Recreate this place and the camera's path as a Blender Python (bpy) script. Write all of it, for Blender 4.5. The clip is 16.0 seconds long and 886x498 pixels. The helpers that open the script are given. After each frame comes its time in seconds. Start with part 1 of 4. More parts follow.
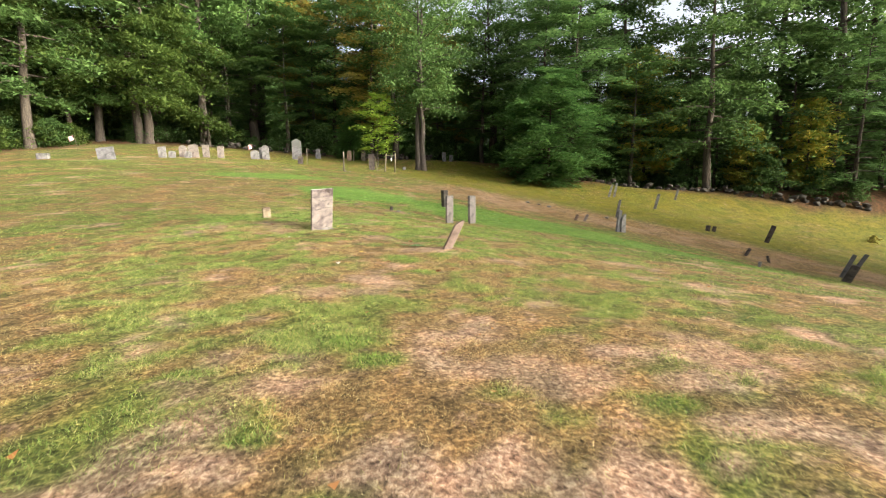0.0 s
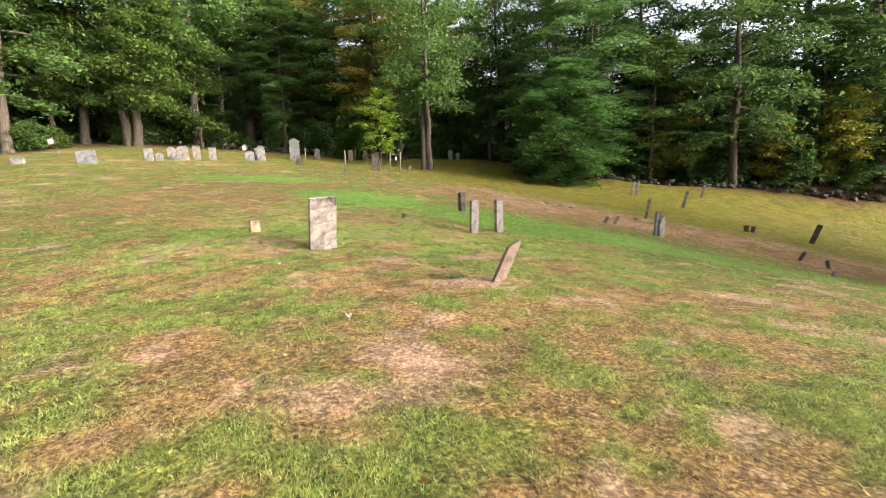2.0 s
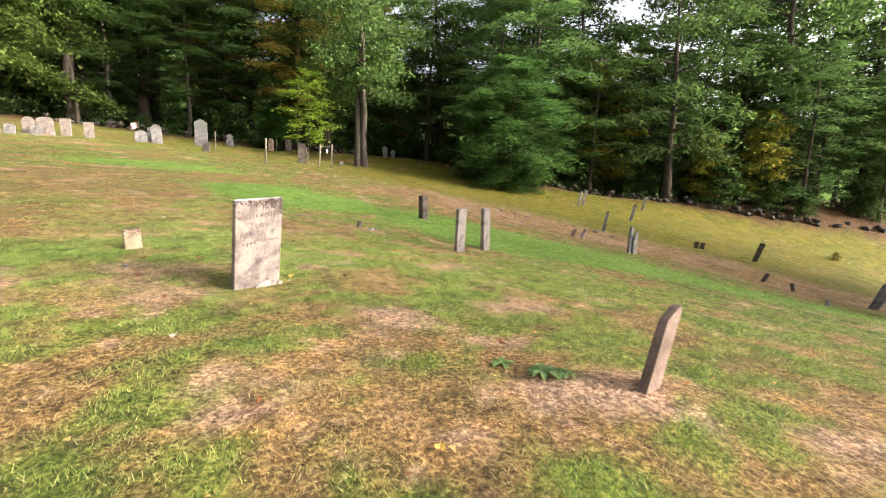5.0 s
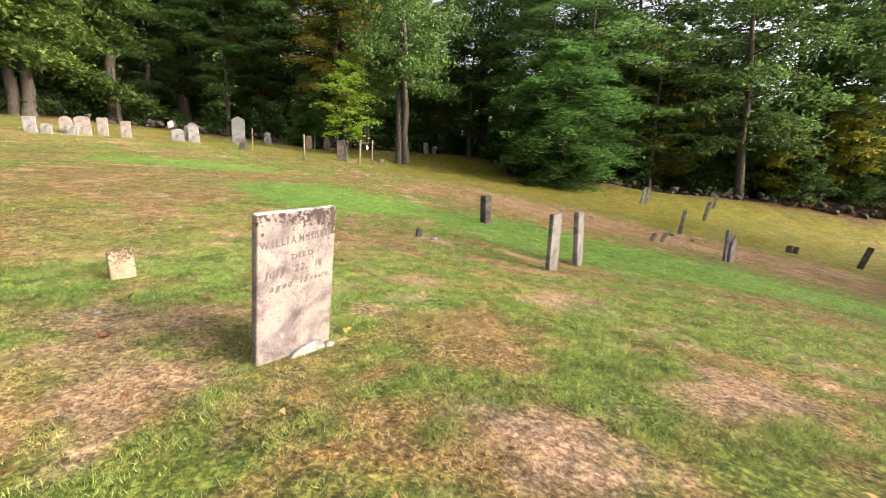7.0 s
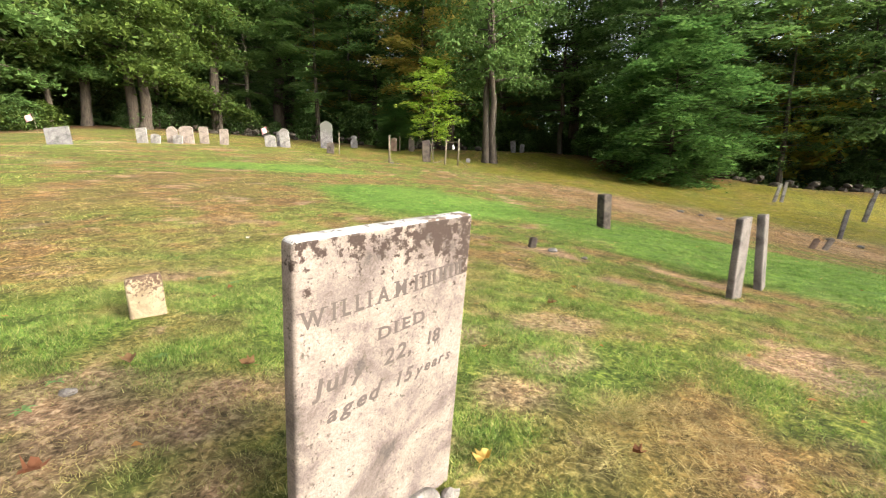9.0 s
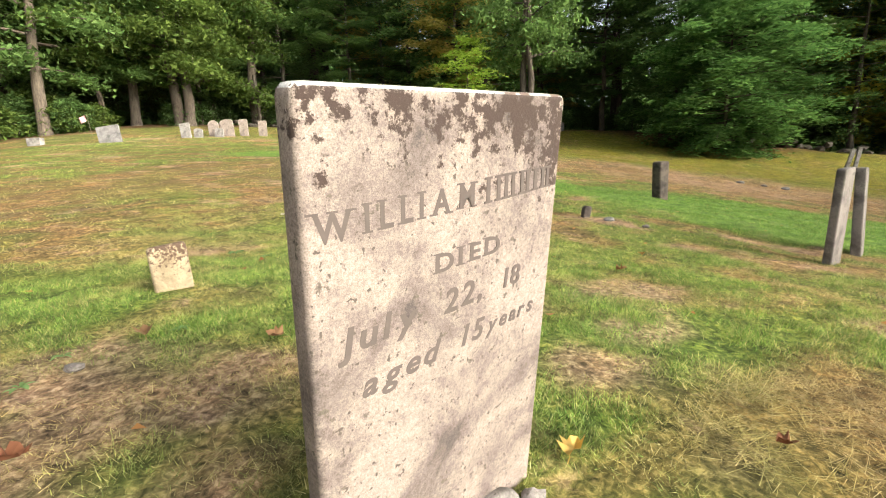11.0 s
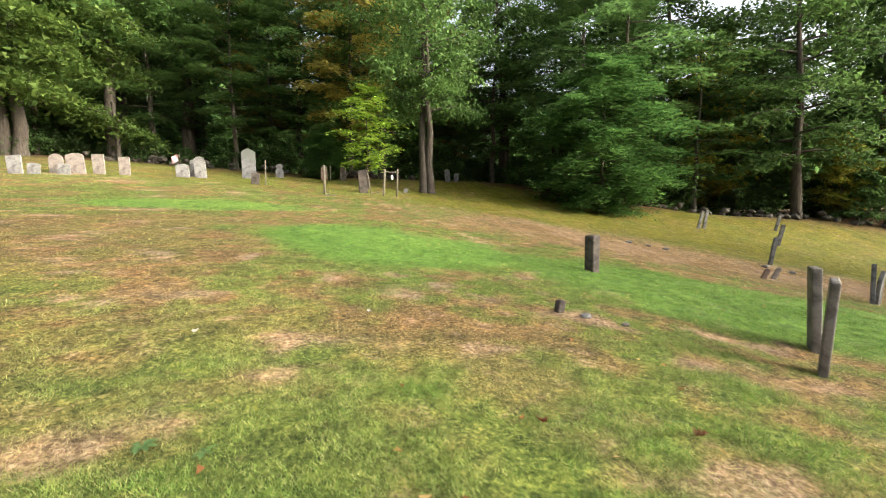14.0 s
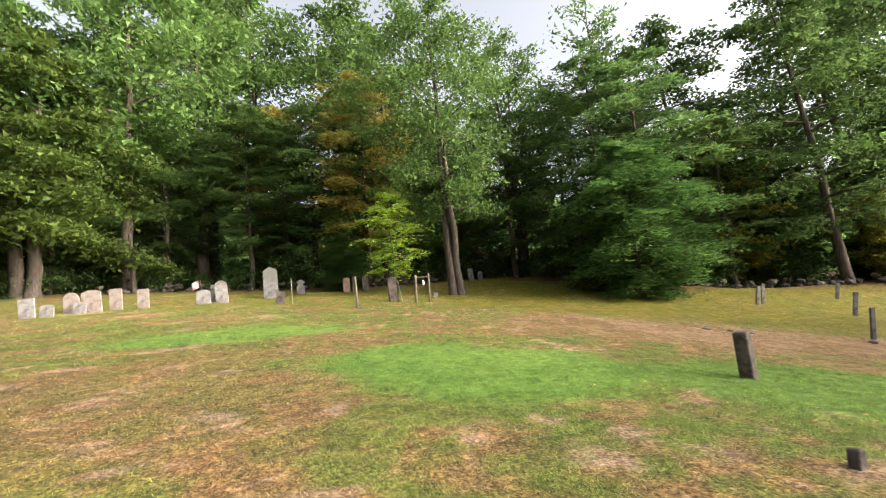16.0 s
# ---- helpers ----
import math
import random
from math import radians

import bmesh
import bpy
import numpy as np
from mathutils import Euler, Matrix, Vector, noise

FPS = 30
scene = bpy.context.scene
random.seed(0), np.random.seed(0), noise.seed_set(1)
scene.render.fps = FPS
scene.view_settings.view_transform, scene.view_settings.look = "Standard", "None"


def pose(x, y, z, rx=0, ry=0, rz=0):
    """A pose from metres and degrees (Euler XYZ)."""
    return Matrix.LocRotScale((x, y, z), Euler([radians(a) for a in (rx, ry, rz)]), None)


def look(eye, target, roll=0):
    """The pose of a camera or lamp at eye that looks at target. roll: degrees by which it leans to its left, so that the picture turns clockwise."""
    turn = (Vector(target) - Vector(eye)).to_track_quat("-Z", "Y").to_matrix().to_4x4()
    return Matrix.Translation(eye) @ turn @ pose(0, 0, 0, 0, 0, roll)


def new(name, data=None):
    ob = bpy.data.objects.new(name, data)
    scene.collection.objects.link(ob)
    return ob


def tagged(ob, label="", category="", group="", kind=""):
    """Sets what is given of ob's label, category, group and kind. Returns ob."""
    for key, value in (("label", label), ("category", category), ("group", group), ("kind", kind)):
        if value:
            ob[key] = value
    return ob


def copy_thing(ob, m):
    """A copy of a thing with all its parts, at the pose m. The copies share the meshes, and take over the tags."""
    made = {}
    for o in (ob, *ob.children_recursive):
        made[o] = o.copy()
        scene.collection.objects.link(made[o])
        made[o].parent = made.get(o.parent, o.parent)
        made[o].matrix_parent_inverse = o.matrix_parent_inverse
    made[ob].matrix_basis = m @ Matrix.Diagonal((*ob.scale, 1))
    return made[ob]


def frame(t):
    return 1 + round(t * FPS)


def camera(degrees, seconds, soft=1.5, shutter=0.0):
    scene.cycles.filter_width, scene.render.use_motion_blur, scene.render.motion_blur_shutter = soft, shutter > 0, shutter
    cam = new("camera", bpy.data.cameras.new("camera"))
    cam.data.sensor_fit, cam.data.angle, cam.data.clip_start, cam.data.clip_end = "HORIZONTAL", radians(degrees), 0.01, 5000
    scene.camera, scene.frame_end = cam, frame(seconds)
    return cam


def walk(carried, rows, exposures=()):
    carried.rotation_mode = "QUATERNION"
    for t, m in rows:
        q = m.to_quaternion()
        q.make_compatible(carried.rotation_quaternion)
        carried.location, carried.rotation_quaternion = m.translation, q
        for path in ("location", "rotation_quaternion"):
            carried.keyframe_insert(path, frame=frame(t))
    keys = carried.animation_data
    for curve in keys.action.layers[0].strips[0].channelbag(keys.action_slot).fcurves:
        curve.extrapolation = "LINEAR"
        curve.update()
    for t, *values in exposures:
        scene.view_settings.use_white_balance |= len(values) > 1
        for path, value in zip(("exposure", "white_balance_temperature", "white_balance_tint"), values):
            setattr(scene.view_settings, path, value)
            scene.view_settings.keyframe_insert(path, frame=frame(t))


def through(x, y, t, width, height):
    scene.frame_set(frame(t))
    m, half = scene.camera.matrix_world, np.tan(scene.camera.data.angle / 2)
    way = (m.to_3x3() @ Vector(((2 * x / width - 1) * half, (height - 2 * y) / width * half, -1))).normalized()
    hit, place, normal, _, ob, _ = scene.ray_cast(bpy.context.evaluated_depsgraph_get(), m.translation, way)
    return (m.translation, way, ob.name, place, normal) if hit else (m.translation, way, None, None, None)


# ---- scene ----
cam = camera(89.7, 16.0, soft=1.1, shutter=0.2)
# seconds, x, y, z, yaw, pitch, roll
PATH = [
    (0, 0.0, 0.0, 1.45, 1.53, -7.98, -0.44),
    (0.5, -0.165, 0.677, 1.544, 1.88, -7.55, -0.24),
    (1, -0.346, 1.317, 1.576, 0.3, -7.79, -1.04),
    (1.5, -0.524, 1.973, 1.607, 0.94, -7.86, -1.24),
    (2, -0.762, 2.567, 1.598, 1.66, -8.15, -1.34),
    (2.5, -0.961, 3.237, 1.605, -1.63, -8.83, -0.65),
    (3, -1.2, 3.836, 1.655, -5.4, -9.03, 0.37),
    (3.5, -1.5, 4.365, 1.667, -5.86, -8.74, 0.58),
    (4, -1.746, 4.969, 1.683, -7.57, -8.55, 1.0),
    (4.2, -1.826, 5.194, 1.669, -8.98, -8.42, 1.61),
    (6.3, -2.546, 7.768, 1.584, -8.44, -7.57, 2.02),
    (6.5, -2.591, 8.0, 1.579, -6.95, -8.04, 1.69),
    (7, -2.717, 8.558, 1.612, -4.62, -8.42, 1.07),
    (7.5, -2.861, 9.167, 1.588, 2.23, -8.02, 0.26),
    (8, -2.981, 9.62, 1.597, 3.44, -8.25, 0.16),
    (8.5, -3.082, 10.026, 1.564, 3.63, -8.41, 0.26),
    (9, -3.198, 10.431, 1.526, 5.75, -8.28, -0.13),
    (9.5, -3.29, 10.625, 1.414, 10.2, -8.5, -1.09),
    (9.7, -3.297, 10.68, 1.37, 10.23, -8.87, -1.79),
    (11.8, -3.358, 10.849, 1.257, 10.82, -10.96, -2.71),
    (12, -3.357, 10.846, 1.271, 10.77, -12.09, -2.63),
    (12.3, -3.408, 10.857, 1.382, 10.6, -14.14, -1.97),
    (12.5, -3.446, 10.872, 1.445, 10.33, -14.91, -0.89),
    (12.6, -3.472, 10.893, 1.479, 9.59, -14.99, -1.6),
    (12.8, -3.595, 10.934, 1.553, 6.0, -14.57, -0.43),
    (13, -3.762, 11.03, 1.635, 1.14, -14.79, 0.05),
    (13.5, -4.004, 11.436, 1.787, -2.32, -8.07, -3.04),
    (14, -4.426, 11.918, 1.904, -4.32, -5.16, -0.9),
    (14.5, -4.891, 12.365, 2.047, -4.62, -3.71, -1.79),
    (15, -5.291, 12.894, 2.121, -4.35, -1.45, -1.89),
    (15.5, -5.721, 13.251, 2.243, -5.46, 3.56, -2.19),
    (16, -6.123, 13.741, 2.283, -4.8, 7.45, -6.52),
]
EXPOSURES = [(0.0, 1.2, 6450, 4), (4.0, 1.38, 6500, 9), (6.5, 1.38, 6600, 9), (9.0, 1.42, 6550, 4), (12.5, 1.25, 6600, 2), (13.5, 1.3, 6500, 0), (14.5, 1.42, 6500, 5), (16.0, 1.32, 6600, 9)]
walk(cam, [(t, pose(x, y, z, 0, 0, yaw) @ pose(0, 0, 0, 90 + pitch) @ pose(0, 0, 0, 0, 0, roll)) for t, x, y, z, yaw, pitch, roll in PATH], EXPOSURES)

# ---- light: low late sun from the side, pale sky ----
SUN_FROM = Vector((0.93, -0.36, 0.0)).normalized()
SUN_UP = 16.0
SUN_POWER, SKY_POWER = 1.9, 0.15
world = bpy.data.worlds.new("sky")
scene.world = world
world.use_nodes = True
wn = world.node_tree.nodes
sky = wn.new("ShaderNodeTexSky")
sky.sky_type = "NISHITA"
sky.sun_disc = False
sky.sun_elevation = radians(SUN_UP)
sky.sun_rotation = math.atan2(SUN_FROM.x, SUN_FROM.y)
sky.air_density, sky.dust_density, sky.ozone_density = 0.4, 9.0, 0.5
wn["Background"].inputs["Strength"].default_value = SKY_POWER
haze = wn.new("ShaderNodeHueSaturation")
haze.inputs["Saturation"].default_value = 0.4
haze.inputs["Value"].default_value = 2.4
world.node_tree.links.new(sky.outputs[0], haze.inputs["Color"])
world.node_tree.links.new(haze.outputs[0], wn["Background"].inputs["Color"])
sun_data = bpy.data.lights.new("sun", "SUN")
sun_data.energy, sun_data.angle, sun_data.color = SUN_POWER, radians(2.0), (1.0, 0.84, 0.62)
sun = new("sun", sun_data)
up = math.tan(radians(SUN_UP))
sun.matrix_world = look((40, -15, 30), Vector((40, -15, 30)) - Vector((SUN_FROM.x, SUN_FROM.y, up)))


# ---- materials ----
def shader(name, rough=0.85, spec=0.3):
    """A node material with a Principled surface; returns the material, its nodes, links and surface."""
    m = bpy.data.materials.new(name)
    m.use_nodes = True
    nt = m.node_tree
    p = nt.nodes["Principled BSDF"]
    p.inputs["Roughness"].default_value = rough
    p.inputs["Specular IOR Level"].default_value = spec
    return m, nt.nodes, nt.links, p


def ramp(nodes, links, src, stops):
    r = nodes.new("ShaderNodeValToRGB")
    e = r.color_ramp.elements
    while len(e) < len(stops):
        e.new(0.5)
    for el, (pos, col) in zip(e, stops):
        el.position, el.color = pos, (*col, 1)
    links.new(src, r.inputs[0])
    return r.outputs[0]


def noise_tex(nodes, links, scale, detail=6.0, rough=0.6, coords=None, distort=0.0):
    n = nodes.new("ShaderNodeTexNoise")
    n.inputs["Scale"].default_value, n.inputs["Detail"].default_value = scale, detail
    n.inputs["Roughness"].default_value, n.inputs["Distortion"].default_value = rough, distort
    if coords:
        links.new(coords, n.inputs["Vector"])
    return n.outputs["Fac"]


def mixed(nodes, links, fac, a, b, blend="MIX"):
    m = nodes.new("ShaderNodeMix")
    m.data_type, m.blend_type = "RGBA", blend
    for sock, v in ((m.inputs[0], fac), (m.inputs[6], a), (m.inputs[7], b)):
        if isinstance(v, tuple):
            sock.default_value = (*v, 1)
        elif isinstance(v, (int, float)):
            sock.default_value = v
        else:
            links.new(v, sock)
    return m.outputs[2]


def bumped(nodes, links, p, src, strength, dist):
    b = nodes.new("ShaderNodeBump")
    b.inputs["Strength"].default_value, b.inputs["Distance"].default_value = strength, dist
    links.new(src, b.inputs["Height"])
    links.new(b.outputs[0], p.inputs["Normal"])


def attr(nodes, name):
    a = nodes.new("ShaderNodeAttribute")
    a.attribute_name = name
    return a.outputs["Fac"]


def position(nodes):
    return nodes.new("ShaderNodeNewGeometry").outputs["Position"]


def island(nodes):
    return nodes.new("ShaderNodeNewGeometry").outputs["Random Per Island"]


def ground_colour(nodes, links, straw, leafy, mossy, vivid):
    """The lawn's colour by the cover that grows there, plus painted tree shade."""
    c = mixed(nodes, links, attr(nodes, "green"), straw, leafy)
    c = mixed(nodes, links, attr(nodes, "lush_and_shade"), c, vivid)
    return mixed(nodes, links, attr(nodes, "moss"), c, mossy)


def mat_ground():
    m, n, l, p = shader("lawn_soil", 0.95, 0.15)
    pos = position(n)
    fine = noise_tex(n, l, 26, 9, 0.72, pos, 0.6)
    mid = noise_tex(n, l, 5.5, 6, 0.65, pos)
    straw = ramp(n, l, fine, [(0.34, (0.02, 0.013, 0.007)), (0.5, (0.15, 0.088, 0.044)), (0.66, (0.44, 0.29, 0.155))])
    leafy = ramp(n, l, fine, [(0.34, (0.015, 0.021, 0.005)), (0.5, (0.075, 0.11, 0.022)), (0.66, (0.24, 0.27, 0.065))])
    mossy = ramp(n, l, fine, [(0.32, (0.018, 0.02, 0.004)), (0.5, (0.108, 0.104, 0.006)), (0.68, (0.215, 0.195, 0.016))])
    vivid = ramp(n, l, fine, [(0.3, (0.045, 0.10, 0.018)), (0.5, (0.115, 0.24, 0.045)), (0.68, (0.19, 0.33, 0.07))])
    c = ground_colour(n, l, straw, leafy, mossy, vivid)
    soil = ramp(n, l, fine, [(0.34, (0.05, 0.03, 0.022)), (0.5, (0.27, 0.175, 0.135)), (0.64, (0.55, 0.42, 0.35))])
    c = mixed(n, l, attr(n, "bare"), c, soil)
    scrape = ramp(n, l, noise_tex(n, l, 3.2, 8, 0.68, pos, 0.5), [(0.56, (0, 0, 0)), (0.66, (0.85, 0.85, 0.85))])
    # thins the soil scrapes where the cover is green, painted tree shade included
    lush_and_shade = n.new("ShaderNodeMath")
    lush_and_shade.operation = "SUBTRACT"
    lush_and_shade.inputs[0].default_value, lush_and_shade.use_clamp = 1.1, True
    l.new(attr(n, "green"), lush_and_shade.inputs[1])
    c = mixed(n, l, mixed(n, l, 1.0, scrape, lush_and_shade.outputs[0], "MULTIPLY"), c, soil)
    litter = ramp(n, l, noise_tex(n, l, 18, 6, 0.7, pos), [(0.3, (0.025, 0.016, 0.01)), (0.55, (0.10, 0.055, 0.028)), (0.75, (0.2, 0.11, 0.055))])
    c = mixed(n, l, attr(n, "litter"), c, litter)
    c = mixed(n, l, 0.7, c, ramp(n, l, mid, [(0.34, (0.3, 0.28, 0.25)), (0.5, (0.88, 0.86, 0.8)), (0.64, (1.35, 1.2, 1.05))]), "MULTIPLY")
    broad = noise_tex(n, l, 1.3, 5, 0.65, pos)
    c = mixed(n, l, 0.6, c, ramp(n, l, broad, [(0.36, (0.5, 0.55, 0.4)), (0.6, (1.15, 1.0, 0.85))]), "MULTIPLY")
    l.new(c, p.inputs["Base Color"])
    bumped(n, l, p, fine, 0.9, 0.02)
    return m


def leaf_mix(m, n, l, p, colour, through):
    """Leaf surface that also lets light through."""
    l.new(colour, p.inputs["Base Color"])
    t = n.new("ShaderNodeBsdfTranslucent")
    l.new(colour, t.inputs["Color"])
    x = n.new("ShaderNodeMixShader")
    x.inputs[0].default_value = through
    l.new(p.outputs[0], x.inputs[1])
    l.new(t.outputs[0], x.inputs[2])
    l.new(x.outputs[0], n["Material Output"].inputs["Surface"])
    return m


def mat_grass():
    m, n, l, p = shader("grass_blades", 0.6, 0.3)
    r = island(n)
    straw = ramp(n, l, r, [(0.0, (0.11, 0.055, 0.028)), (0.25, (0.28, 0.165, 0.078)), (0.65, (0.44, 0.31, 0.15)), (1.0, (0.56, 0.44, 0.25))])
    leafy = ramp(n, l, r, [(0.0, (0.04, 0.08, 0.014)), (0.45, (0.17, 0.285, 0.048)), (0.75, (0.275, 0.365, 0.09)), (0.88, (0.38, 0.36, 0.145)), (1.0, (0.44, 0.38, 0.18))])
    vivid = ramp(n, l, r, [(0.0, (0.07, 0.16, 0.03)), (0.6, (0.14, 0.29, 0.055)), (1.0, (0.26, 0.38, 0.10))])
    mossy = ramp(n, l, r, [(0.0, (0.05, 0.055, 0.007)), (1.0, (0.2, 0.185, 0.018))])
    c = ground_colour(n, l, straw, leafy, mossy, vivid)
    clump = noise_tex(n, l, 7.0, 5, 0.7, position(n))
    c = mixed(n, l, 0.85, c, ramp(n, l, clump, [(0.36, (0.38, 0.37, 0.33)), (0.5, (0.95, 0.95, 0.9)), (0.62, (1.5, 1.43, 1.28))]), "MULTIPLY")
    return leaf_mix(m, n, l, p, c, 0.3)


def mat_leaf(name, dark, mid, light, through=0.5):
    m, n, l, p = shader(name, 0.7, 0.15)
    info = n.new("ShaderNodeObjectInfo")
    c = ramp(n, l, island(n), [(0.0, dark), (0.5, mid), (1.0, light)])
    hsv = n.new("ShaderNodeHueSaturation")
    span = n.new("ShaderNodeMapRange")
    span.inputs["To Min"].default_value, span.inputs["To Max"].default_value = 0.7, 1.25
    l.new(info.outputs["Random"], span.inputs[0])
    l.new(span.outputs[0], hsv.inputs["Value"])
    l.new(c, hsv.inputs["Color"])
    patches = noise_tex(n, l, 0.35, 3, 0.6, position(n))
    c = mixed(n, l, 0.45, hsv.outputs[0], ramp(n, l, patches, [(0.35, (0.5, 0.55, 0.5)), (0.65, (1.25, 1.2, 1.0))]), "MULTIPLY")
    return leaf_mix(m, n, l, p, c, through)


def mat_stone(name, dark, light, lichen=None, amount=0.5, scale=9.0, edge=0.9):
    """Weathered stone: cloudy grain, dark specks and lichen blotches, denser at the top edge."""
    m, n, l, p = shader(name, 0.85, 0.3)
    co = n.new("ShaderNodeTexCoord").outputs["Object"]
    cloud = noise_tex(n, l, scale * 0.45, 6, 0.65, co, 0.4)
    fine = noise_tex(n, l, scale * 16, 5, 0.7, co)
    c = ramp(n, l, cloud, [(0.36, dark), (0.58, light)])
    c = mixed(n, l, 0.6, c, ramp(n, l, fine, [(0.34, (0.45, 0.42, 0.4)), (0.6, (1.15, 1.13, 1.1))]), "MULTIPLY")
    grain = noise_tex(n, l, scale * 42, 3, 0.6, co)
    c = mixed(n, l, 0.6, c, ramp(n, l, grain, [(0.36, (0.5, 0.48, 0.46)), (0.6, (1.2, 1.18, 1.16))]), "MULTIPLY")
    spots = ramp(n, l, noise_tex(n, l, scale * 4.5, 4, 0.6, co), [(0.635, (0, 0, 0)), (0.68, (1, 1, 1))])
    c = mixed(n, l, spots, c, (0.09, 0.075, 0.06))
    pits = ramp(n, l, noise_tex(n, l, scale * 9, 3, 0.5, co), [(0.65, (0, 0, 0)), (0.69, (1, 1, 1))])
    c = mixed(n, l, pits, c, (0.07, 0.055, 0.045))
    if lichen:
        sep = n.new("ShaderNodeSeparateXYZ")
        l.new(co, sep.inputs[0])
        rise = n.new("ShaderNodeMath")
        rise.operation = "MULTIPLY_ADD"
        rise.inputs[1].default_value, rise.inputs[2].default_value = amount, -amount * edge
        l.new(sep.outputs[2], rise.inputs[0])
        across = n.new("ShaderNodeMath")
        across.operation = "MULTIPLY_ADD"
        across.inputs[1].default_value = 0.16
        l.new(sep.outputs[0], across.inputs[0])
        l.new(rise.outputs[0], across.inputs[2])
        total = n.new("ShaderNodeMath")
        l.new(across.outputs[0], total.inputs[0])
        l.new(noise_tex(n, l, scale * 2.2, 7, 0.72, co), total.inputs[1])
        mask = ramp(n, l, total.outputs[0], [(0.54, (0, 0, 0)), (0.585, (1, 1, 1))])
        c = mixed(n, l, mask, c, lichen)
    l.new(c, p.inputs["Base Color"])
    bumped(n, l, p, fine, 0.5, 0.004)
    return m


def mat_bark(name, dark, light, scale=3.0):
    m, n, l, p = shader(name, 0.95, 0.15)
    co = n.new("ShaderNodeTexCoord").outputs["Object"]
    mp = n.new("ShaderNodeMapping")
    mp.inputs["Scale"].default_value = (scale * 3, scale * 3, scale * 0.5)
    l.new(co, mp.inputs[0])
    f = noise_tex(n, l, 1.5, 6, 0.7, mp.outputs[0])
    l.new(ramp(n, l, f, [(0.3, dark), (0.65, light)]), p.inputs["Base Color"])
    bumped(n, l, p, f, 0.8, 0.04)
    return m


def mat_plain(name, col, rough=0.7):
    m, n, l, p = shader(name, rough)
    f = noise_tex(n, l, 30, 5, 0.6, n.new("ShaderNodeTexCoord").outputs["Object"])
    l.new(mixed(n, l, 0.5, col, ramp(n, l, f, [(0.3, (0.6, 0.6, 0.6)), (0.7, (1, 1, 1))]), "MULTIPLY"), p.inputs["Base Color"])
    return m


GROUND, GRASS = mat_ground(), mat_grass()
LEAF_MAPLE = mat_leaf("leaf_maple", (0.038, 0.066, 0.013), (0.065, 0.1, 0.02), (0.1, 0.138, 0.033))
LEAF_GREEN = mat_leaf("leaf_green", (0.06, 0.108, 0.03), (0.1, 0.175, 0.048), (0.15, 0.23, 0.072))
LEAF_DARK = mat_leaf("leaf_dark", (0.066, 0.128, 0.04), (0.12, 0.21, 0.066), (0.175, 0.275, 0.09), 0.5)
LEAF_BUSH = mat_leaf("leaf_bush", (0.05, 0.115, 0.03), (0.098, 0.195, 0.052), (0.148, 0.26, 0.072), 0.5)
LEAF_RUST = mat_leaf("leaf_rust", (0.18, 0.185, 0.042), (0.32, 0.285, 0.07), (0.43, 0.31, 0.085))
LEAF_LIME = mat_leaf("leaf_lime", (0.22, 0.36, 0.04), (0.36, 0.52, 0.075), (0.48, 0.61, 0.12), 0.5)
LEAF_GOLD = mat_leaf("leaf_gold", (0.14, 0.18, 0.03), (0.25, 0.27, 0.045), (0.38, 0.27, 0.05), 0.45)
LEAF_WEED = mat_leaf("leaf_weed", (0.1, 0.17, 0.06), (0.15, 0.235, 0.09), (0.2, 0.29, 0.13), 0.4)
LEAF_UNDER = mat_leaf("leaf_undergrowth", (0.035, 0.065, 0.02), (0.06, 0.105, 0.03), (0.09, 0.145, 0.045))
LEAF_DRY = mat_leaf("leaf_dry", (0.16, 0.06, 0.025), (0.36, 0.17, 0.06), (0.55, 0.36, 0.16), 0.2)
BARK = mat_bark("bark_brown", (0.022, 0.017, 0.014), (0.10, 0.08, 0.062))
BARK_GREY = mat_bark("bark_grey", (0.026, 0.02, 0.016), (0.085, 0.069, 0.056))
BARK_BIRCH = mat_bark("bark_birch", (0.08, 0.07, 0.06), (0.55, 0.52, 0.47), 2.0)
WOOD_POST = mat_bark("weathered_wood", (0.08, 0.064, 0.048), (0.21, 0.175, 0.135), 9.0)
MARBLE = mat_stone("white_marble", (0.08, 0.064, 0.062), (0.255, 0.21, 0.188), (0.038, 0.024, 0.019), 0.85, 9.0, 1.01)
MARBLE_TOP = mat_stone("pale_top_marble", (0.25, 0.24, 0.24), (0.5, 0.49, 0.49), (0.10, 0.07, 0.055), 0.85, 9.0, 1.12)
MARBLE_EDGE = mat_stone("bleached_marble", (0.11, 0.1, 0.095), (0.29, 0.265, 0.25))
MARBLE_GREY = mat_stone("grey_marble", (0.095, 0.09, 0.09), (0.22, 0.21, 0.205), (0.10, 0.09, 0.08), 0.5)
MARBLE_PALE = mat_stone("pale_grey_marble", (0.085, 0.075, 0.069), (0.205, 0.18, 0.168), (0.06, 0.052, 0.047), 0.6, 9.0, 1.0)
MARBLE_PINK = mat_stone("warm_marble", (0.12, 0.1, 0.09), (0.235, 0.198, 0.178), (0.12, 0.10, 0.08), 0.5)
SLATE = mat_stone("grey_slate", (0.065, 0.063, 0.066), (0.155, 0.15, 0.155), (0.09, 0.09, 0.08), 0.4)
SLATE_DARK = mat_stone("dark_lichened_stone", (0.03, 0.024, 0.02), (0.10, 0.08, 0.068), (0.028, 0.021, 0.018), 0.5)
BROWNSTONE = mat_stone("brown_sandstone", (0.09, 0.06, 0.046), (0.19, 0.135, 0.108), (0.22, 0.18, 0.15), 0.3)
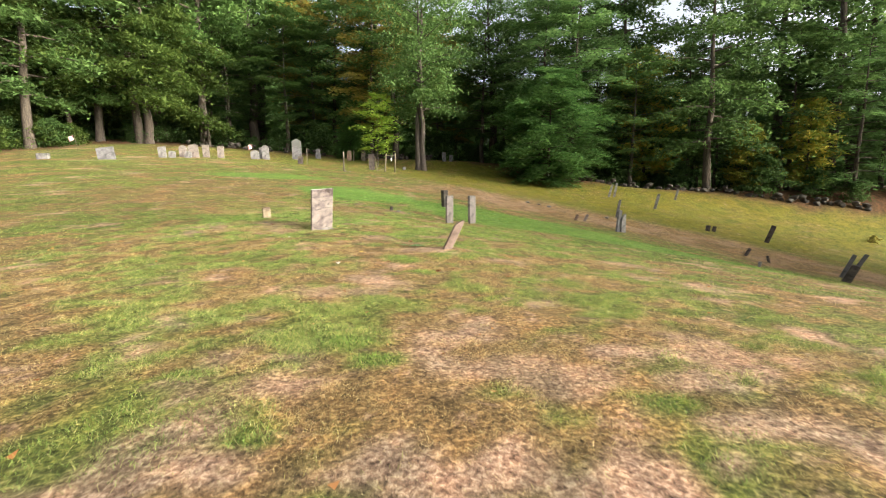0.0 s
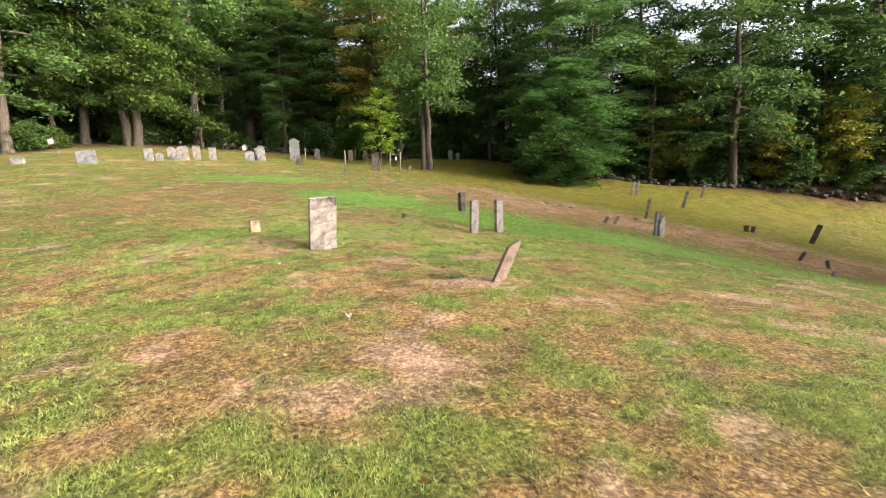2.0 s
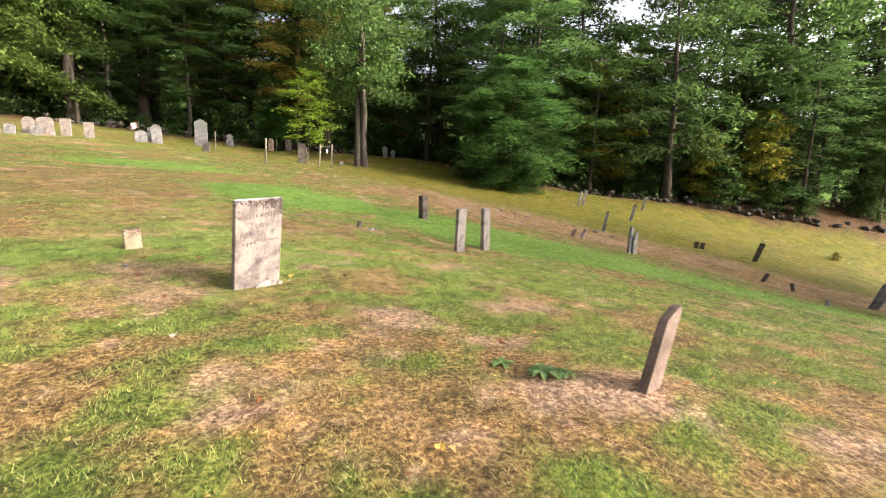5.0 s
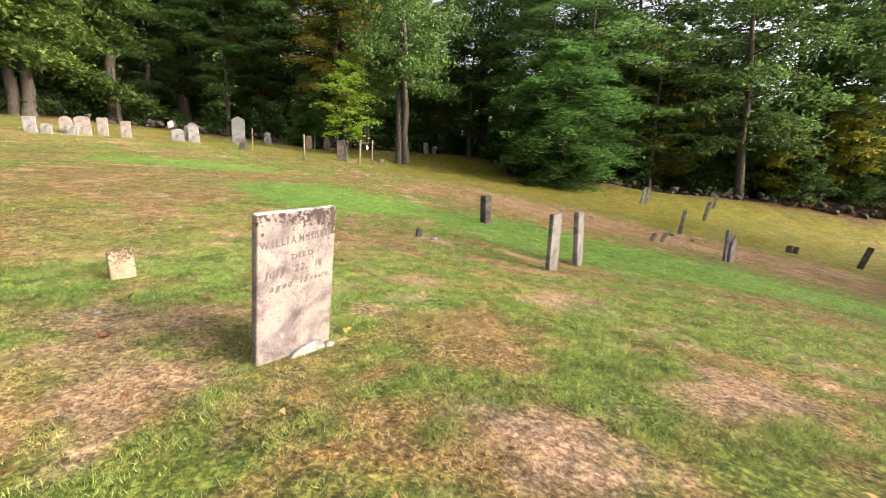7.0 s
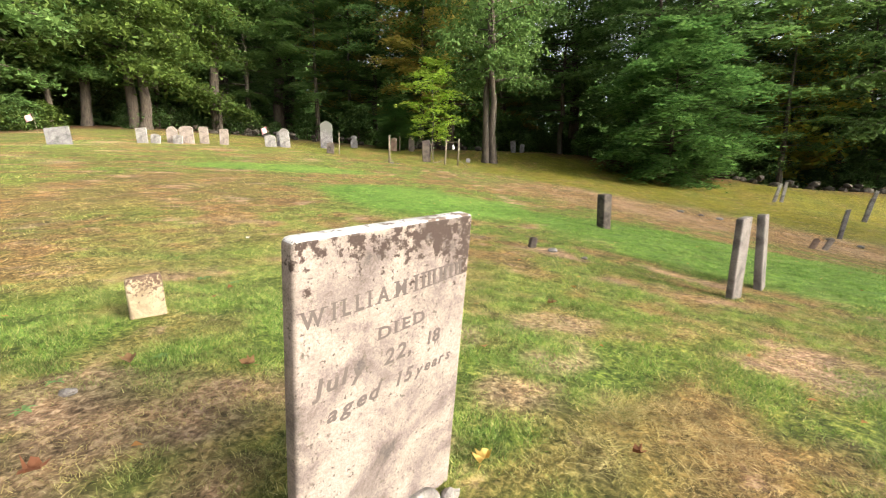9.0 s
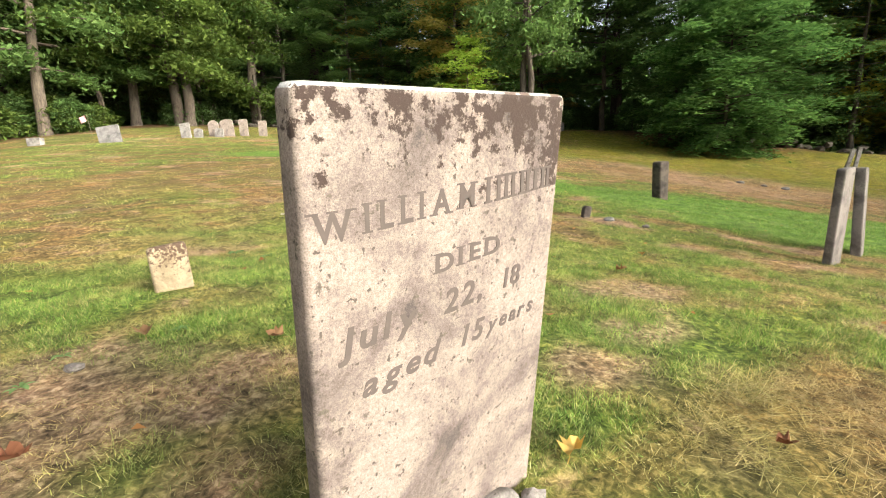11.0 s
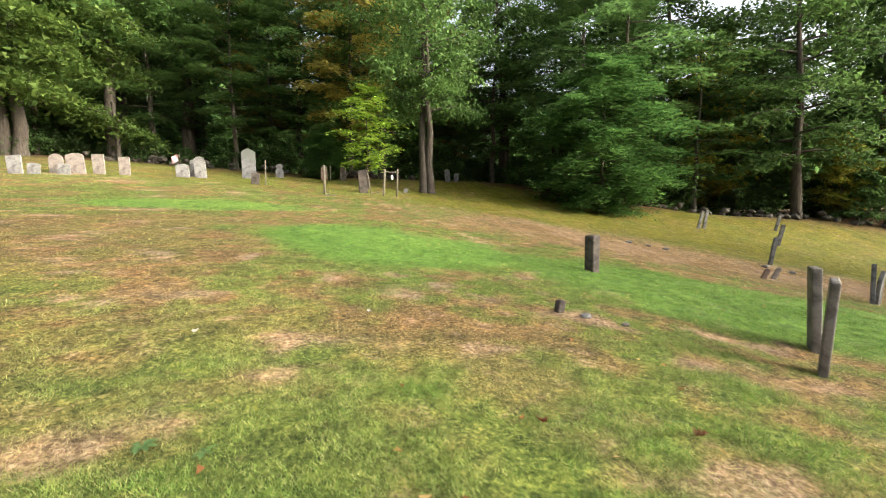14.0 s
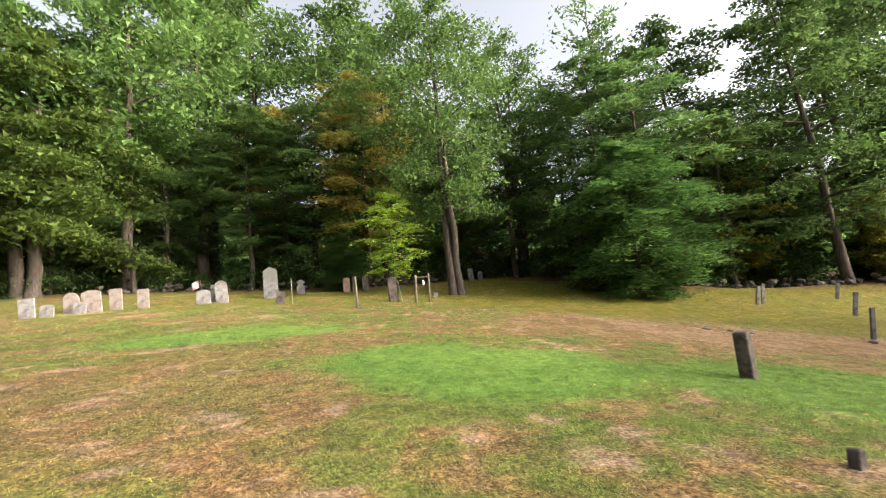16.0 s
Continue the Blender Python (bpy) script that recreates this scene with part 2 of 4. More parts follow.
CREAM_STONE = mat_stone("cream_lichened_stone", (0.2, 0.155, 0.1), (0.36, 0.29, 0.2), (0.075, 0.045, 0.03), 0.8, 14, 0.17)
FIELDSTONE = mat_stone("fieldstone", (0.022, 0.019, 0.015), (0.065, 0.055, 0.045))
CARVED = mat_plain("carved_letters", (0.09, 0.071, 0.064), 0.9)


# ---- ground form ----
def lattice(x, y, size, seed):
    """Smooth value noise 0..1 on numpy arrays."""
    x, y = np.asarray(x, float) / size, np.asarray(y, float) / size
    i, j = np.floor(x), np.floor(y)
    u, v = x - i, y - j
    u, v = u * u * (3 - 2 * u), v * v * (3 - 2 * v)

    def rnd(a, b):
        s = np.sin(a * 127.1 + b * 311.7 + seed * 74.7) * 43758.5453
        return s - np.floor(s)
    return (rnd(i, j) * (1 - u) + rnd(i + 1, j) * u) * (1 - v) + (rnd(i, j + 1) * (1 - u) + rnd(i + 1, j + 1) * u) * v


def cloud(x, y, size, seed):
    return 0.55 * lattice(x, y, size, seed) + 0.3 * lattice(x, y, size * 0.45, seed + 3) + 0.15 * lattice(x, y, size * 0.2, seed + 7)


def step(v, a, b):
    t = np.clip((np.asarray(v, float) - a) / (b - a), 0, 1)
    return t * t * (3 - 2 * t)


def woods_edge(x):
    """How far ahead the lawn ends and the woods begin."""
    return np.interp(x, [-60, -36, -33, -30, -24, -12, 0, 5, 9, 17, 23, 28, 34, 60],
                     [8, 28, 34, 42, 46.5, 47, 50, 45.5, 42, 41.2, 40, 38.4, 37, 33])


def height(x, y):
    """The hillside: a knoll that rises ahead and falls away to one side."""
    x, y = np.asarray(x, float), np.asarray(y, float)
    top = 50 - 9 * step(x, 0, 18)
    u = np.clip(x, -34, 36) / 20
    v = (np.clip(y, -2 + 0.35 * np.abs(u) * 20, top) - 15) / 20
    z = (0.1895 - 2.1203 * u + 0.5062 * v - 1.5661 * u * u - 2.3502 * u * v + 0.6980 * v * v + 1.4386 * u * u * v + 1.8707 * u * v * v + 0.2056 * v ** 3 + 0.2027 * u ** 3)
    z = z - 0.26 * np.exp(-((x - 13.5) ** 2 / 49 + (y - 21) ** 2 / 36)) + 0.22 * np.exp(-((x - 14) ** 2 + (y - 33.5) ** 2) / 20) - 0.12 * np.exp(-((x - 0.4) ** 2 + (y - 16.5) ** 2) / 4) + 0.09 * np.exp(-((x + 0.15) ** 2 + (y - 9.0) ** 2) / 0.9) - 0.04 * np.exp(-((x + 3.4) ** 2 + (y - 11.8) ** 2) / 0.4)
    return z + 0.05 * (cloud(x, y, 2.2, 5) - 0.5) + 0.035 * (lattice(x, y, 0.35, 9) - 0.5)


def ground_z(x, y):
    return float(height(x, y))


def oval(x, y, cx, cy, rx, ry, turn=0.0):
    c, s = math.cos(radians(turn)), math.sin(radians(turn))
    a, b = (x - cx) * c + (y - cy) * s, -(x - cx) * s + (y - cy) * c
    return np.sqrt((a / rx) ** 2 + (b / ry) ** 2)


SCRAPES = ((-1.27, 2.88, 0.5, 0.25, 10), (0.52, 3.16, 0.85, 0.35, -8), (-1.3, 5.6, 0.8, 0.28, 8), (-0.35, 9.05, 0.42, 0.24, 20), (-1.83, 10.73, 0.4, 0.25, 0), (-0.36, 11.41, 0.7, 0.35, 20),
           (-0.74, 13.84, 0.75, 0.35, 25), (-2.2, 17.4, 0.5, 0.22, 10), (-4.75, 12.15, 0.75, 0.5, 30), (-4.2, 11.3, 0.4, 0.25, 0), (-5.5, 15.2, 0.3, 0.2, 0), (2.2, 3.6, 0.7, 0.4, 0), (3.2, 7.6, 0.8, 0.25, -20), (-0.2, 16.9, 0.6, 0.2, -30),
           (-5.3, 12.1, 0.4, 0.25, 0), (-2.64, 14.0, 0.5, 0.22, 20), (-2.9, 12.8, 0.35, 0.2, 20), (-0.8, 15.6, 0.7, 0.22, -10), (-1.3, 13.4, 0.4, 0.2, 0), (-7.1, 17.5, 0.6, 0.22, 5),
           (-5.15, 16.1, 0.55, 0.28, 0), (-1.6, 15.9, 0.5, 0.2, 10), (-5.9, 14.6, 0.28, 0.18, 0), (-6.4, 14.3, 0.35, 0.2, 0), (-2.05, 17.15, 0.4, 0.16, -20), (-3.6, 16.0, 0.4, 0.16, 0))
# green tufts; those at x 2.5 to 5.5 paint a sunlit strip
TUFTS_AND_SUNLIT = ((-1.15, 2.22, 0.22), (-0.61, 3.35, 0.3), (-0.95, 3.75, 0.3), (-2.0, 3.1, 0.2), (1.3, 2.7, 0.25), (-0.6, 7.0, 0.3), (1.2, 9.3, 0.35), (-1.7, 9.6, 0.35), (-3.2, 9.9, 0.4), (-1.4, 13.3, 0.35), (0.3, 13.6, 0.4), (-2.0, 14.6, 0.3),
         (-1.95, 13.6, 0.3), (-1.65, 15.2, 0.4), (-1.68, 14.4, 0.3), (-5.7, 14.1, 0.3), (-4.4, 15.1, 0.3), (-5.0, 12.9, 0.3), (-4.0, 12.9, 0.3), (-2.2, 16.0, 0.35),
         (-1.01, 7.98, 0.42), (-2.08, 13.46, 0.45), (2.5, 11.3, 0.6), (4.2, 12.0, 0.9), (5.5, 11.8, 0.8), (-3.1, 12.4, 0.22), (-0.2, 8.4, 0.22), (0.6, 8.7, 0.3))


def covers(x, y):
    """How green, bare, mossy, leaf-strewn or shade-tinted the ground is, 0 to 1 each."""
    x, y = np.asarray(x, float), np.asarray(y, float)
    wob = cloud(x, y, 3.0, 21) - 0.5
    green = 0.14 + 0.82 * step(0.45 * cloud(x, y, 1.1, 31) + 0.55 * cloud(x, y, 0.32, 33) + 0.06 * step(y, 9, 13), 0.445, 0.6)
    # greener grass; the first two ovals also paint a tree-shaded band into the colour
    lush_and_shade = 1 - step(oval(x, y, -4.6, 22.3, 3.9, 3.0, -12) + wob * 0.8, 0.75, 1.1)
    lush_and_shade = np.maximum(lush_and_shade, 0.8 - 0.8 * step(oval(x, y, 4.0, 18.6, 9.5, 2.9, -27) + wob * 0.7, 0.8, 1.15))
    lush_and_shade = np.maximum(lush_and_shade, 0.8 * (1 - step(oval(x, y, -11, 27.5, 4.0, 1.6, 25) + wob * 0.8, 0.7, 1.1)))
    lush_and_shade = np.maximum(lush_and_shade, 0.22 * (1 - step(oval(x, y, -4.8, 13.5, 2.8, 3.4, 20) + wob, 0.6, 1.2)))
    dry = 0.8 * np.maximum(1 - step(oval(x, y, -10, 20.5, 5.5, 5.0, 0) + wob * 1.2, 0.6, 1.2),
                     1 - step(oval(x, y, 3.5, 27.5, 8.5, 3.2, -24) + wob * 0.8, 0.7, 1.1))
    hay = 1 - step(oval(x, y, -2.35, 12.45, 0.75, 0.5, 30) + wob, 0.6, 1.2)
    dry = np.maximum(dry, 1.3 * hay)
    dry = np.maximum(dry, 0.7 * (1 - step(oval(x, y, -4.4, 11.9, 1.7, 1.1, 20) + wob, 0.6, 1.2)))
    dry = np.maximum(dry, 0.65 * (1 - step(oval(x, y, -6.0, 15.6, 3.6, 2.6, 10) + wob, 0.6, 1.2)))
    green = np.clip(green * (1 - 0.6 * dry) * (1 - 0.1 * step(y, 10, 4)) + lush_and_shade, 0, 1)
    slope = y + 0.42 * x + wob * 3
    strip = step(slope + wob * 2, 26.2, 29.6) * (1 - step(slope, 32.8, 35.8)) * step(x, -5, 2)
    green = green * (1 - 0.85 * strip)
    moss = step(slope, 33.6, 36.0) * step(x, -16, 2)
    moss = np.maximum(moss, 0.55 * step(y + wob * 4, 33, 38) * step(-x, 30, 20))
    bare = step(0.65 * cloud(x, y, 0.9, 41) + 0.35 * cloud(x, y, 0.3, 43) + 0.07 * step(y, 6, 2) - 0.055 * step(y, 11, 15), 0.595, 0.675) * (1 - lush_and_shade) * (1 - moss)
    green, bare = np.atleast_1d(green).copy(), np.atleast_1d(bare).copy()
    fx, fy = np.broadcast_to(x, green.shape), np.broadcast_to(y, green.shape)
    for cx, cy, rx, ry, turn in SCRAPES:
        k = (np.abs(fx - cx) < 2 * rx) & (np.abs(fy - cy) < 2 * rx)
        spot = 1 - step(oval(fx[k], fy[k], cx, cy, rx, ry, turn) + 2.2 * (cloud(fx[k], fy[k], 0.35, 51) - 0.5), 0.45, 1.15)
        bare[k] = np.maximum(bare[k], 0.75 * spot)
        green[k] *= 1 - 0.7 * spot
    for cx, cy, r in TUFTS_AND_SUNLIT:
        k = (np.abs(fx - cx) < 2 * r) & (np.abs(fy - cy) < 2 * r)
        tuft = 1 - step(oval(fx[k], fy[k], cx, cy, r, r * 0.7) + 1.2 * (cloud(fx[k], fy[k], 0.3, 53) - 0.5), 0.6, 1.2)
        green[k] = np.maximum(green[k], tuft)
        bare[k] *= 1 - tuft
    bare = np.maximum(bare, 0.5 * strip * (1 - moss) * step(cloud(x, y, 1.1, 47), 0.35, 0.65))
    litter = step(y - woods_edge(x) + wob * 2, -0.6, 0.9)
    return green, bare * 0.9, moss * np.clip(0.35 + 0.9 * cloud(x, y, 1.6, 71), 0, 0.95), litter, lush_and_shade * 0.7


def stretched(lo, a, b, hi, fine, grow):
    """Coordinates set close between a and b, ever wider apart out to lo and hi."""
    mid = list(np.arange(a, b, fine))
    out, d = [], fine
    v = mid[-1]
    while v < hi:
        d *= grow
        v += d
        out.append(v)
    low, d, v = [], fine, a
    while v > lo:
        d *= grow
        v -= d
        low.append(v)
    return np.array(low[::-1] + mid + out)


def put_attrs(me, x, y, names=("green", "bare", "moss", "litter", "lush_and_shade")):
    for name, vals in zip(names, covers(x, y)):
        me.attributes.new(name, "FLOAT", "POINT").data.foreach_set("value", np.asarray(vals, np.float32))


def build_ground():
    xs = stretched(-900, -9, 6, 900, 0.15, 1.08)
    ys = stretched(-600, 1, 25, 1200, 0.15, 1.07)
    gx, gy = np.meshgrid(xs, ys)
    gz = height(gx, gy)
    nx, ny = len(xs), len(ys)
    me = bpy.data.meshes.new("ground")
    k = np.arange(nx * ny).reshape(ny, nx)
    faces = np.stack([k[:-1, :-1], k[:-1, 1:], k[1:, 1:], k[1:, :-1]], -1).reshape(-1, 4)
    fill(me, np.stack([gx, gy, gz], -1).reshape(-1, 3), faces)
    put_attrs(me, gx.ravel(), gy.ravel())
    me.shade_smooth()
    me.materials.append(GROUND)
    tagged(new("ground", me), "uneven cemetery lawn with dry straw, green tufts and bare soil", "ground", kind="structure")


def fill(me, verts, faces):
    """Mesh data from numpy arrays of vertices and equal-sided faces."""
    verts, faces = np.asarray(verts, np.float32), np.asarray(faces, np.int32)
    n, k = faces.shape
    me.vertices.add(len(verts))
    me.vertices.foreach_set("co", verts.ravel())
    me.loops.add(n * k)
    me.loops.foreach_set("vertex_index", faces.ravel())
    me.polygons.add(n)
    me.polygons.foreach_set("loop_start", np.arange(0, n * k, k, dtype=np.int32))
    me.update(calc_edges=True)
    me.validate()


build_ground()


# ---- thing helpers ----
def mesh_of(name, bm, material):
    me = bpy.data.meshes.new(name)
    bm.to_mesh(me)
    bm.free()
    me.materials.append(material)
    return me


def part(name, bm, material, parent, label=""):
    ob = new(name, bm if isinstance(bm, bpy.types.Mesh) else mesh_of(name, bm, material))
    ob.parent = parent
    return tagged(ob, label)


def thing(name, m, label, category, group=""):
    ob = new(name)
    ob.empty_display_size = 0.2
    ob.matrix_basis = m
    return tagged(ob, label, category, group)


def single(name, bm, material, m, label, category, group=""):
    ob = new(name, mesh_of(name, bm, material))
    ob.matrix_basis = m
    return tagged(ob, label, category, group)


def tops(kind, w, h):
    """Outline of a headstone's face, from the foot up and round."""
    a = w / 2
    n = 12
    if kind == "round":
        rise = [(a * math.cos(math.pi * i / n), h - 0.42 * a + 0.42 * a * math.sin(math.pi * i / n)) for i in range(n + 1)]
    elif kind == "arch":
        rise = [(a * math.cos(math.pi * i / n), h - a + a * math.sin(math.pi * i / n)) for i in range(n + 1)]
    elif kind == "point":
        rise = [(a, h - 0.30 * w), (a * 0.84, h - 0.25 * w), (0, h), (-a * 0.84, h - 0.25 * w), (-a, h - 0.30 * w)]
    elif kind == "spike":
        rise = [(a * 0.9, h * 0.95), (a * 0.6, h), (a * 0.2, h * 0.95), (-a * 0.62, h * 0.8), (-a * 0.94, h * 0.72)]
    elif kind == "shoulder":
        rise = [(a, h * 0.8), (a * 0.72, h * 0.8)] + [(0.72 * a * math.cos(math.pi * i / n), h * 0.8 + h * 0.2 * math.sin(math.pi * i / n)) for i in range(1, n)] + [(-a * 0.72, h * 0.8), (-a, h * 0.8)]
    elif kind == "tablet":
        rise = [(a, h * 0.55), (a * 0.62, h * 0.62), (a * 0.62, h * 0.72)] + [(a * math.cos(math.pi * i / n), h * 0.78 + h * 0.22 * math.sin(math.pi * i / n)) for i in range(n + 1)] + [(-a * 0.62, h * 0.72), (-a * 0.62, h * 0.62), (-a, h * 0.55)]
    else:
        rise = [(a, h), (-a, h * (1.0 if kind == "flat" else 0.96))]
    return [(-a, -0.15), (a, -0.15)] + rise


def rounded(pts, r):
    """The outline with its sharp corners cut to small arcs."""
    out = []
    n = len(pts)
    for i in range(n):
        p, q, s = (Vector(pts[k % n]) for k in (i - 1, i, i + 1))
        a, b = (p - q), (s - q)
        bend = math.pi - a.angle(b) if a.length and b.length else 0
        if bend < 0.5:
            out.append(q)
            continue
        k = min(r, a.length * 0.4, b.length * 0.4)
        u, v = q + a.normalized() * k, q + b.normalized() * k
        out += [u.lerp(q, t).lerp(q.lerp(v, t), t) for t in (0, 0.33, 0.67, 1)]
    return out


def inset(pts, d):
    """The outline drawn in by d."""
    n = len(pts)
    res = []
    for i in range(n):
        e1, e2 = (pts[i] - pts[i - 1]), (pts[(i + 1) % n] - pts[i])
        n1, n2 = Vector((-e1.y, e1.x)).normalized(), Vector((-e2.y, e2.x)).normalized()
        m = (n1 + n2)
        m = m.normalized() if m.length > 1e-6 else n1
        res.append(pts[i] + m * d / max(0.6, m.dot(n1)))
    return res


def slab(kind, w, h, thick, seed=0, bevel=0.012, rough=0.004):
    """A headstone: the outline carried back to its thickness, with worn round edges."""
    bm = bmesh.new()
    r = min(bevel, thick * 0.3)
    outline = rounded(tops(kind, w, h), bevel * 1.8)
    depths = [(1 - math.sin(t), 1 - math.cos(t)) for t in (math.pi / 2, math.pi / 3, math.pi / 6, 0.0)]
    rings = []
    for side in (-1, 1):
        for back, draw in (depths if side < 0 else depths[::-1]):
            ring = []
            for q in inset(outline, r * draw):
                v = Vector((q.x, side * (thick / 2 - r * back), q.y))
                v += rough * noise.noise_vector(Vector((v.x, 0, v.z)) * 7 + Vector((seed, 0, 0)))
                ring.append(bm.verts.new(v))
            rings.append(ring)
    n = len(outline)
    for one, two in zip(rings, rings[1:]):
        for i in range(n):
            k = (i + 1) % n
            bm.faces.new((one[i], one[k], two[k], two[i])).smooth = True
    bm.faces.new(rings[0][::-1])
    bm.faces.new(rings[-1])
    bmesh.ops.recalc_face_normals(bm, faces=bm.faces)
    return bm


def at(x, y, turn=0.0, lean=0.0, tip=0.0, sink=0.0):
    """A pose on the ground: turned about the upright, leaning sideways, tipped forward."""
    return pose(x, y, ground_z(x, y) - sink, 0, 0, turn) @ pose(0, 0, 0, tip, lean, 0)


# ---- trees ----
def tube(points, radii, sides, vs, fs):
    """Adds a tapered round limb along the points to the lists of vertices and quads."""
    pts = [Vector(p) for p in points]
    base = len(vs)
    for i, (p, r) in enumerate(zip(pts, radii)):
        d = (pts[min(i + 1, len(pts) - 1)] - pts[max(i - 1, 0)]).normalized()
        a = d.cross(Vector((0.3, 0.9, 0.1))).normalized()
        b = d.cross(a)
        for k in range(sides):
            t = 2 * math.pi * k / sides
            q = p + r * (math.cos(t) * a + math.sin(t) * b)
            vs.append((q.x, q.y, q.z))
    for i in range(len(pts) - 1):
        for k in range(sides):
            k2 = (k + 1) % sides
            fs.append((base + i * sides + k, base + i * sides + k2, base + (i + 1) * sides + k2, base + (i + 1) * sides + k))


def leaf_mesh(name, centres, size, rng, flat, material, long=1.7):
    """Thousands of small pointed leaves, each a tapering blade of its own."""
    n = len(centres)
    c = np.asarray(centres, float)
    nor = rng.normal(size=(n, 3)) * (1 - flat)
    nor[:, 2] += flat * 1.2
    nor /= np.linalg.norm(nor, axis=1)[:, None] + 1e-9
    t = rng.normal(size=(n, 3))
    a = np.cross(nor, t)
    a /= np.linalg.norm(a, axis=1)[:, None] + 1e-9
    b = np.cross(nor, a)
    s = (size * rng.uniform(0.6, 1.35, n))[:, None]
    a, b = a * s * long / 2, b * s / 2
    v = np.stack([c - a + b, c - a - b, c + a], 1).reshape(-1, 3)
    me = bpy.data.meshes.new(name)
    fill(me, v, np.arange(3 * n).reshape(n, 3))
    me.materials.append(material)
    return me


def tree_meshes(seed, tall, girth, first, spread, limbs, sprays, leaf, material, bark=BARK, droop=0.2, rise=0.5, shape="dome",
                flat=0.6, stems=1, sweep=0.0, dense=26, sides=9, spray=0.55):
    """Meshes of a tree: stems with limbs, and a crown of leaf sprays along the limbs.
    first: where the lowest leafy limb leaves the stem, as a part of the height. spread: the longest limb."""
    rng = np.random.default_rng(seed)
    vs, fs, cs = [], [], []
    for s in range(stems):
        lean = Vector((rng.uniform(-1, 1), rng.uniform(-1, 1), 0)) * (0.03 * tall + (0.03 * tall if stems > 1 else 0)) + Vector((sweep * tall, 0, 0))
        off = Vector(((s - (stems - 1) / 2) * girth * 1.9, rng.uniform(-0.1, 0.1), 0))
        n = 9
        th = tall * (1 - 0.12 * s)
        axis = [off + lean * (i / n) ** 1.3 + Vector((rng.uniform(-1, 1), rng.uniform(-1, 1), 0)) * 0.006 * tall * (i > 0) + Vector((0, 0, th * i / n - (0.3 if i == 0 else 0))) for i in range(n + 1)]
        radii = [girth * (1.45 if i == 0 else (1 - 0.93 * i / n) * (1.06 if i == 1 else 1)) for i in range(n + 1)]
        extra = off + Vector((0, 0, 0.5))
        tube([axis[0], extra] + axis[1:], [radii[0], girth * 1.04] + radii[1:], sides, vs, fs)
        for i in range(limbs):
            f = first + (0.98 - first) * ((i + rng.uniform(0, 1)) / limbs)
            p = axis[0].lerp(axis[-1], 0)
            k = min(int(f * n), n - 1)
            p = axis[k].lerp(axis[k + 1], f * n - k)
            g = (f - first) / (1 - first)
            if shape == "dome":
                reach = spread * (0.55 + 0.75 * math.sin(math.pi * min(1, 0.25 + 0.75 * g)) - 0.45 * g)
            elif shape == "cone":
                reach = spread * (1.05 - 0.92 * g)
            else:
                reach = spread * (0.35 + 0.65 * math.sin(math.pi * (0.12 + 0.85 * g)))
            reach *= rng.uniform(0.7, 1.15)
            az = i * 2.4 + rng.uniform(-0.5, 0.5)
            out = Vector((math.cos(az), math.sin(az), 0))
            side = Vector((-out.y, out.x, 0))
            up0 = rise * (0.4 + 0.9 * g)
            bend = rng.uniform(-0.25, 0.25)
            limb = [p + out * reach * q + side * bend * reach * q * q + Vector((0, 0, reach * (up0 * q - droop * 1.6 * q * q))) for q in (0, 0.25, 0.5, 0.75, 1.0)]
            r0 = min(girth * 0.42 * (1 - 0.7 * f), 0.03 + 0.022 * reach)
            tube(limb, [r0, r0 * 0.75, r0 * 0.5, r0 * 0.3, r0 * 0.12], 5, vs, fs)
            for j in range(sprays):
                q = 0.28 + 0.74 * (j + rng.uniform(0, 1)) / sprays
                a = min(int(q * 4), 3)
                c = limb[a].lerp(limb[a + 1], q * 4 - a)
                wide = spray * (0.35 + 0.16 * reach)
                lat = rng.normal(0, 0.55) * wide * 1.5
                ctr = np.array(c + side * lat + Vector((0, 0, -abs(lat) * 0.18 + rng.normal(0, 0.12))))
                m = max(4, int(dense * rng.uniform(0.5, 1.3)))
                d = rng.normal(size=(m, 3)) * np.array([wide, wide, wide * (0.2 if flat > 0.7 else 0.34 if flat > 0.5 else 0.6)])
                d[:, 2] -= 0.16 * (d[:, 0] ** 2 + d[:, 1] ** 2) / wide
                cs.append(ctr + d)
    trunk = bpy.data.meshes.new("trunk")
    fill(trunk, vs, fs)
    trunk.shade_smooth()
    trunk.materials.append(bark)
    return trunk, leaf_mesh("crown", np.concatenate(cs), leaf, rng, flat, material)


def tree(meshes, m, label, category="tree", group="", name="tree"):
    e = thing(name, m, label, category, group)
    part("trunk", meshes[0], None, e)
    part("crown", meshes[1], None, e)
    return e


def grown(x, y, turn=0.0, size=1.0, wide=None):
    return pose(x, y, ground_z(x, y) - 0.05, 0, 0, turn) @ Matrix.Diagonal((wide or size, wide or size, size, 1))


MAPLE = tree_meshes(3, 19, 0.4, 0.2, 6.2, 30, 13, 0.2, LEAF_MAPLE, BARK_GREY, 0.27, 0.42, "dome", 0.6, 2, dense=78, spray=0.45)
TWIN = tree_meshes(5, 21, 0.26, 0.26, 4.8, 24, 9, 0.165, LEAF_GREEN, BARK_GREY, 0.15, 0.7, "oval", 0.45, 2, dense=46)
BEECH = tree_meshes(7, 16, 0.2, 0.2, 4.4, 34, 9, 0.165, LEAF_GREEN, BARK, 0.14, 0.25, "oval", 0.8, dense=50, spray=0.45)
HEMLOCK = tree_meshes(8, 18, 0.22, 0.08, 4.6, 42, 9, 0.165, LEAF_DARK, BARK, 0.16, 0.15, "oval", 0.8, dense=42, spray=0.48)
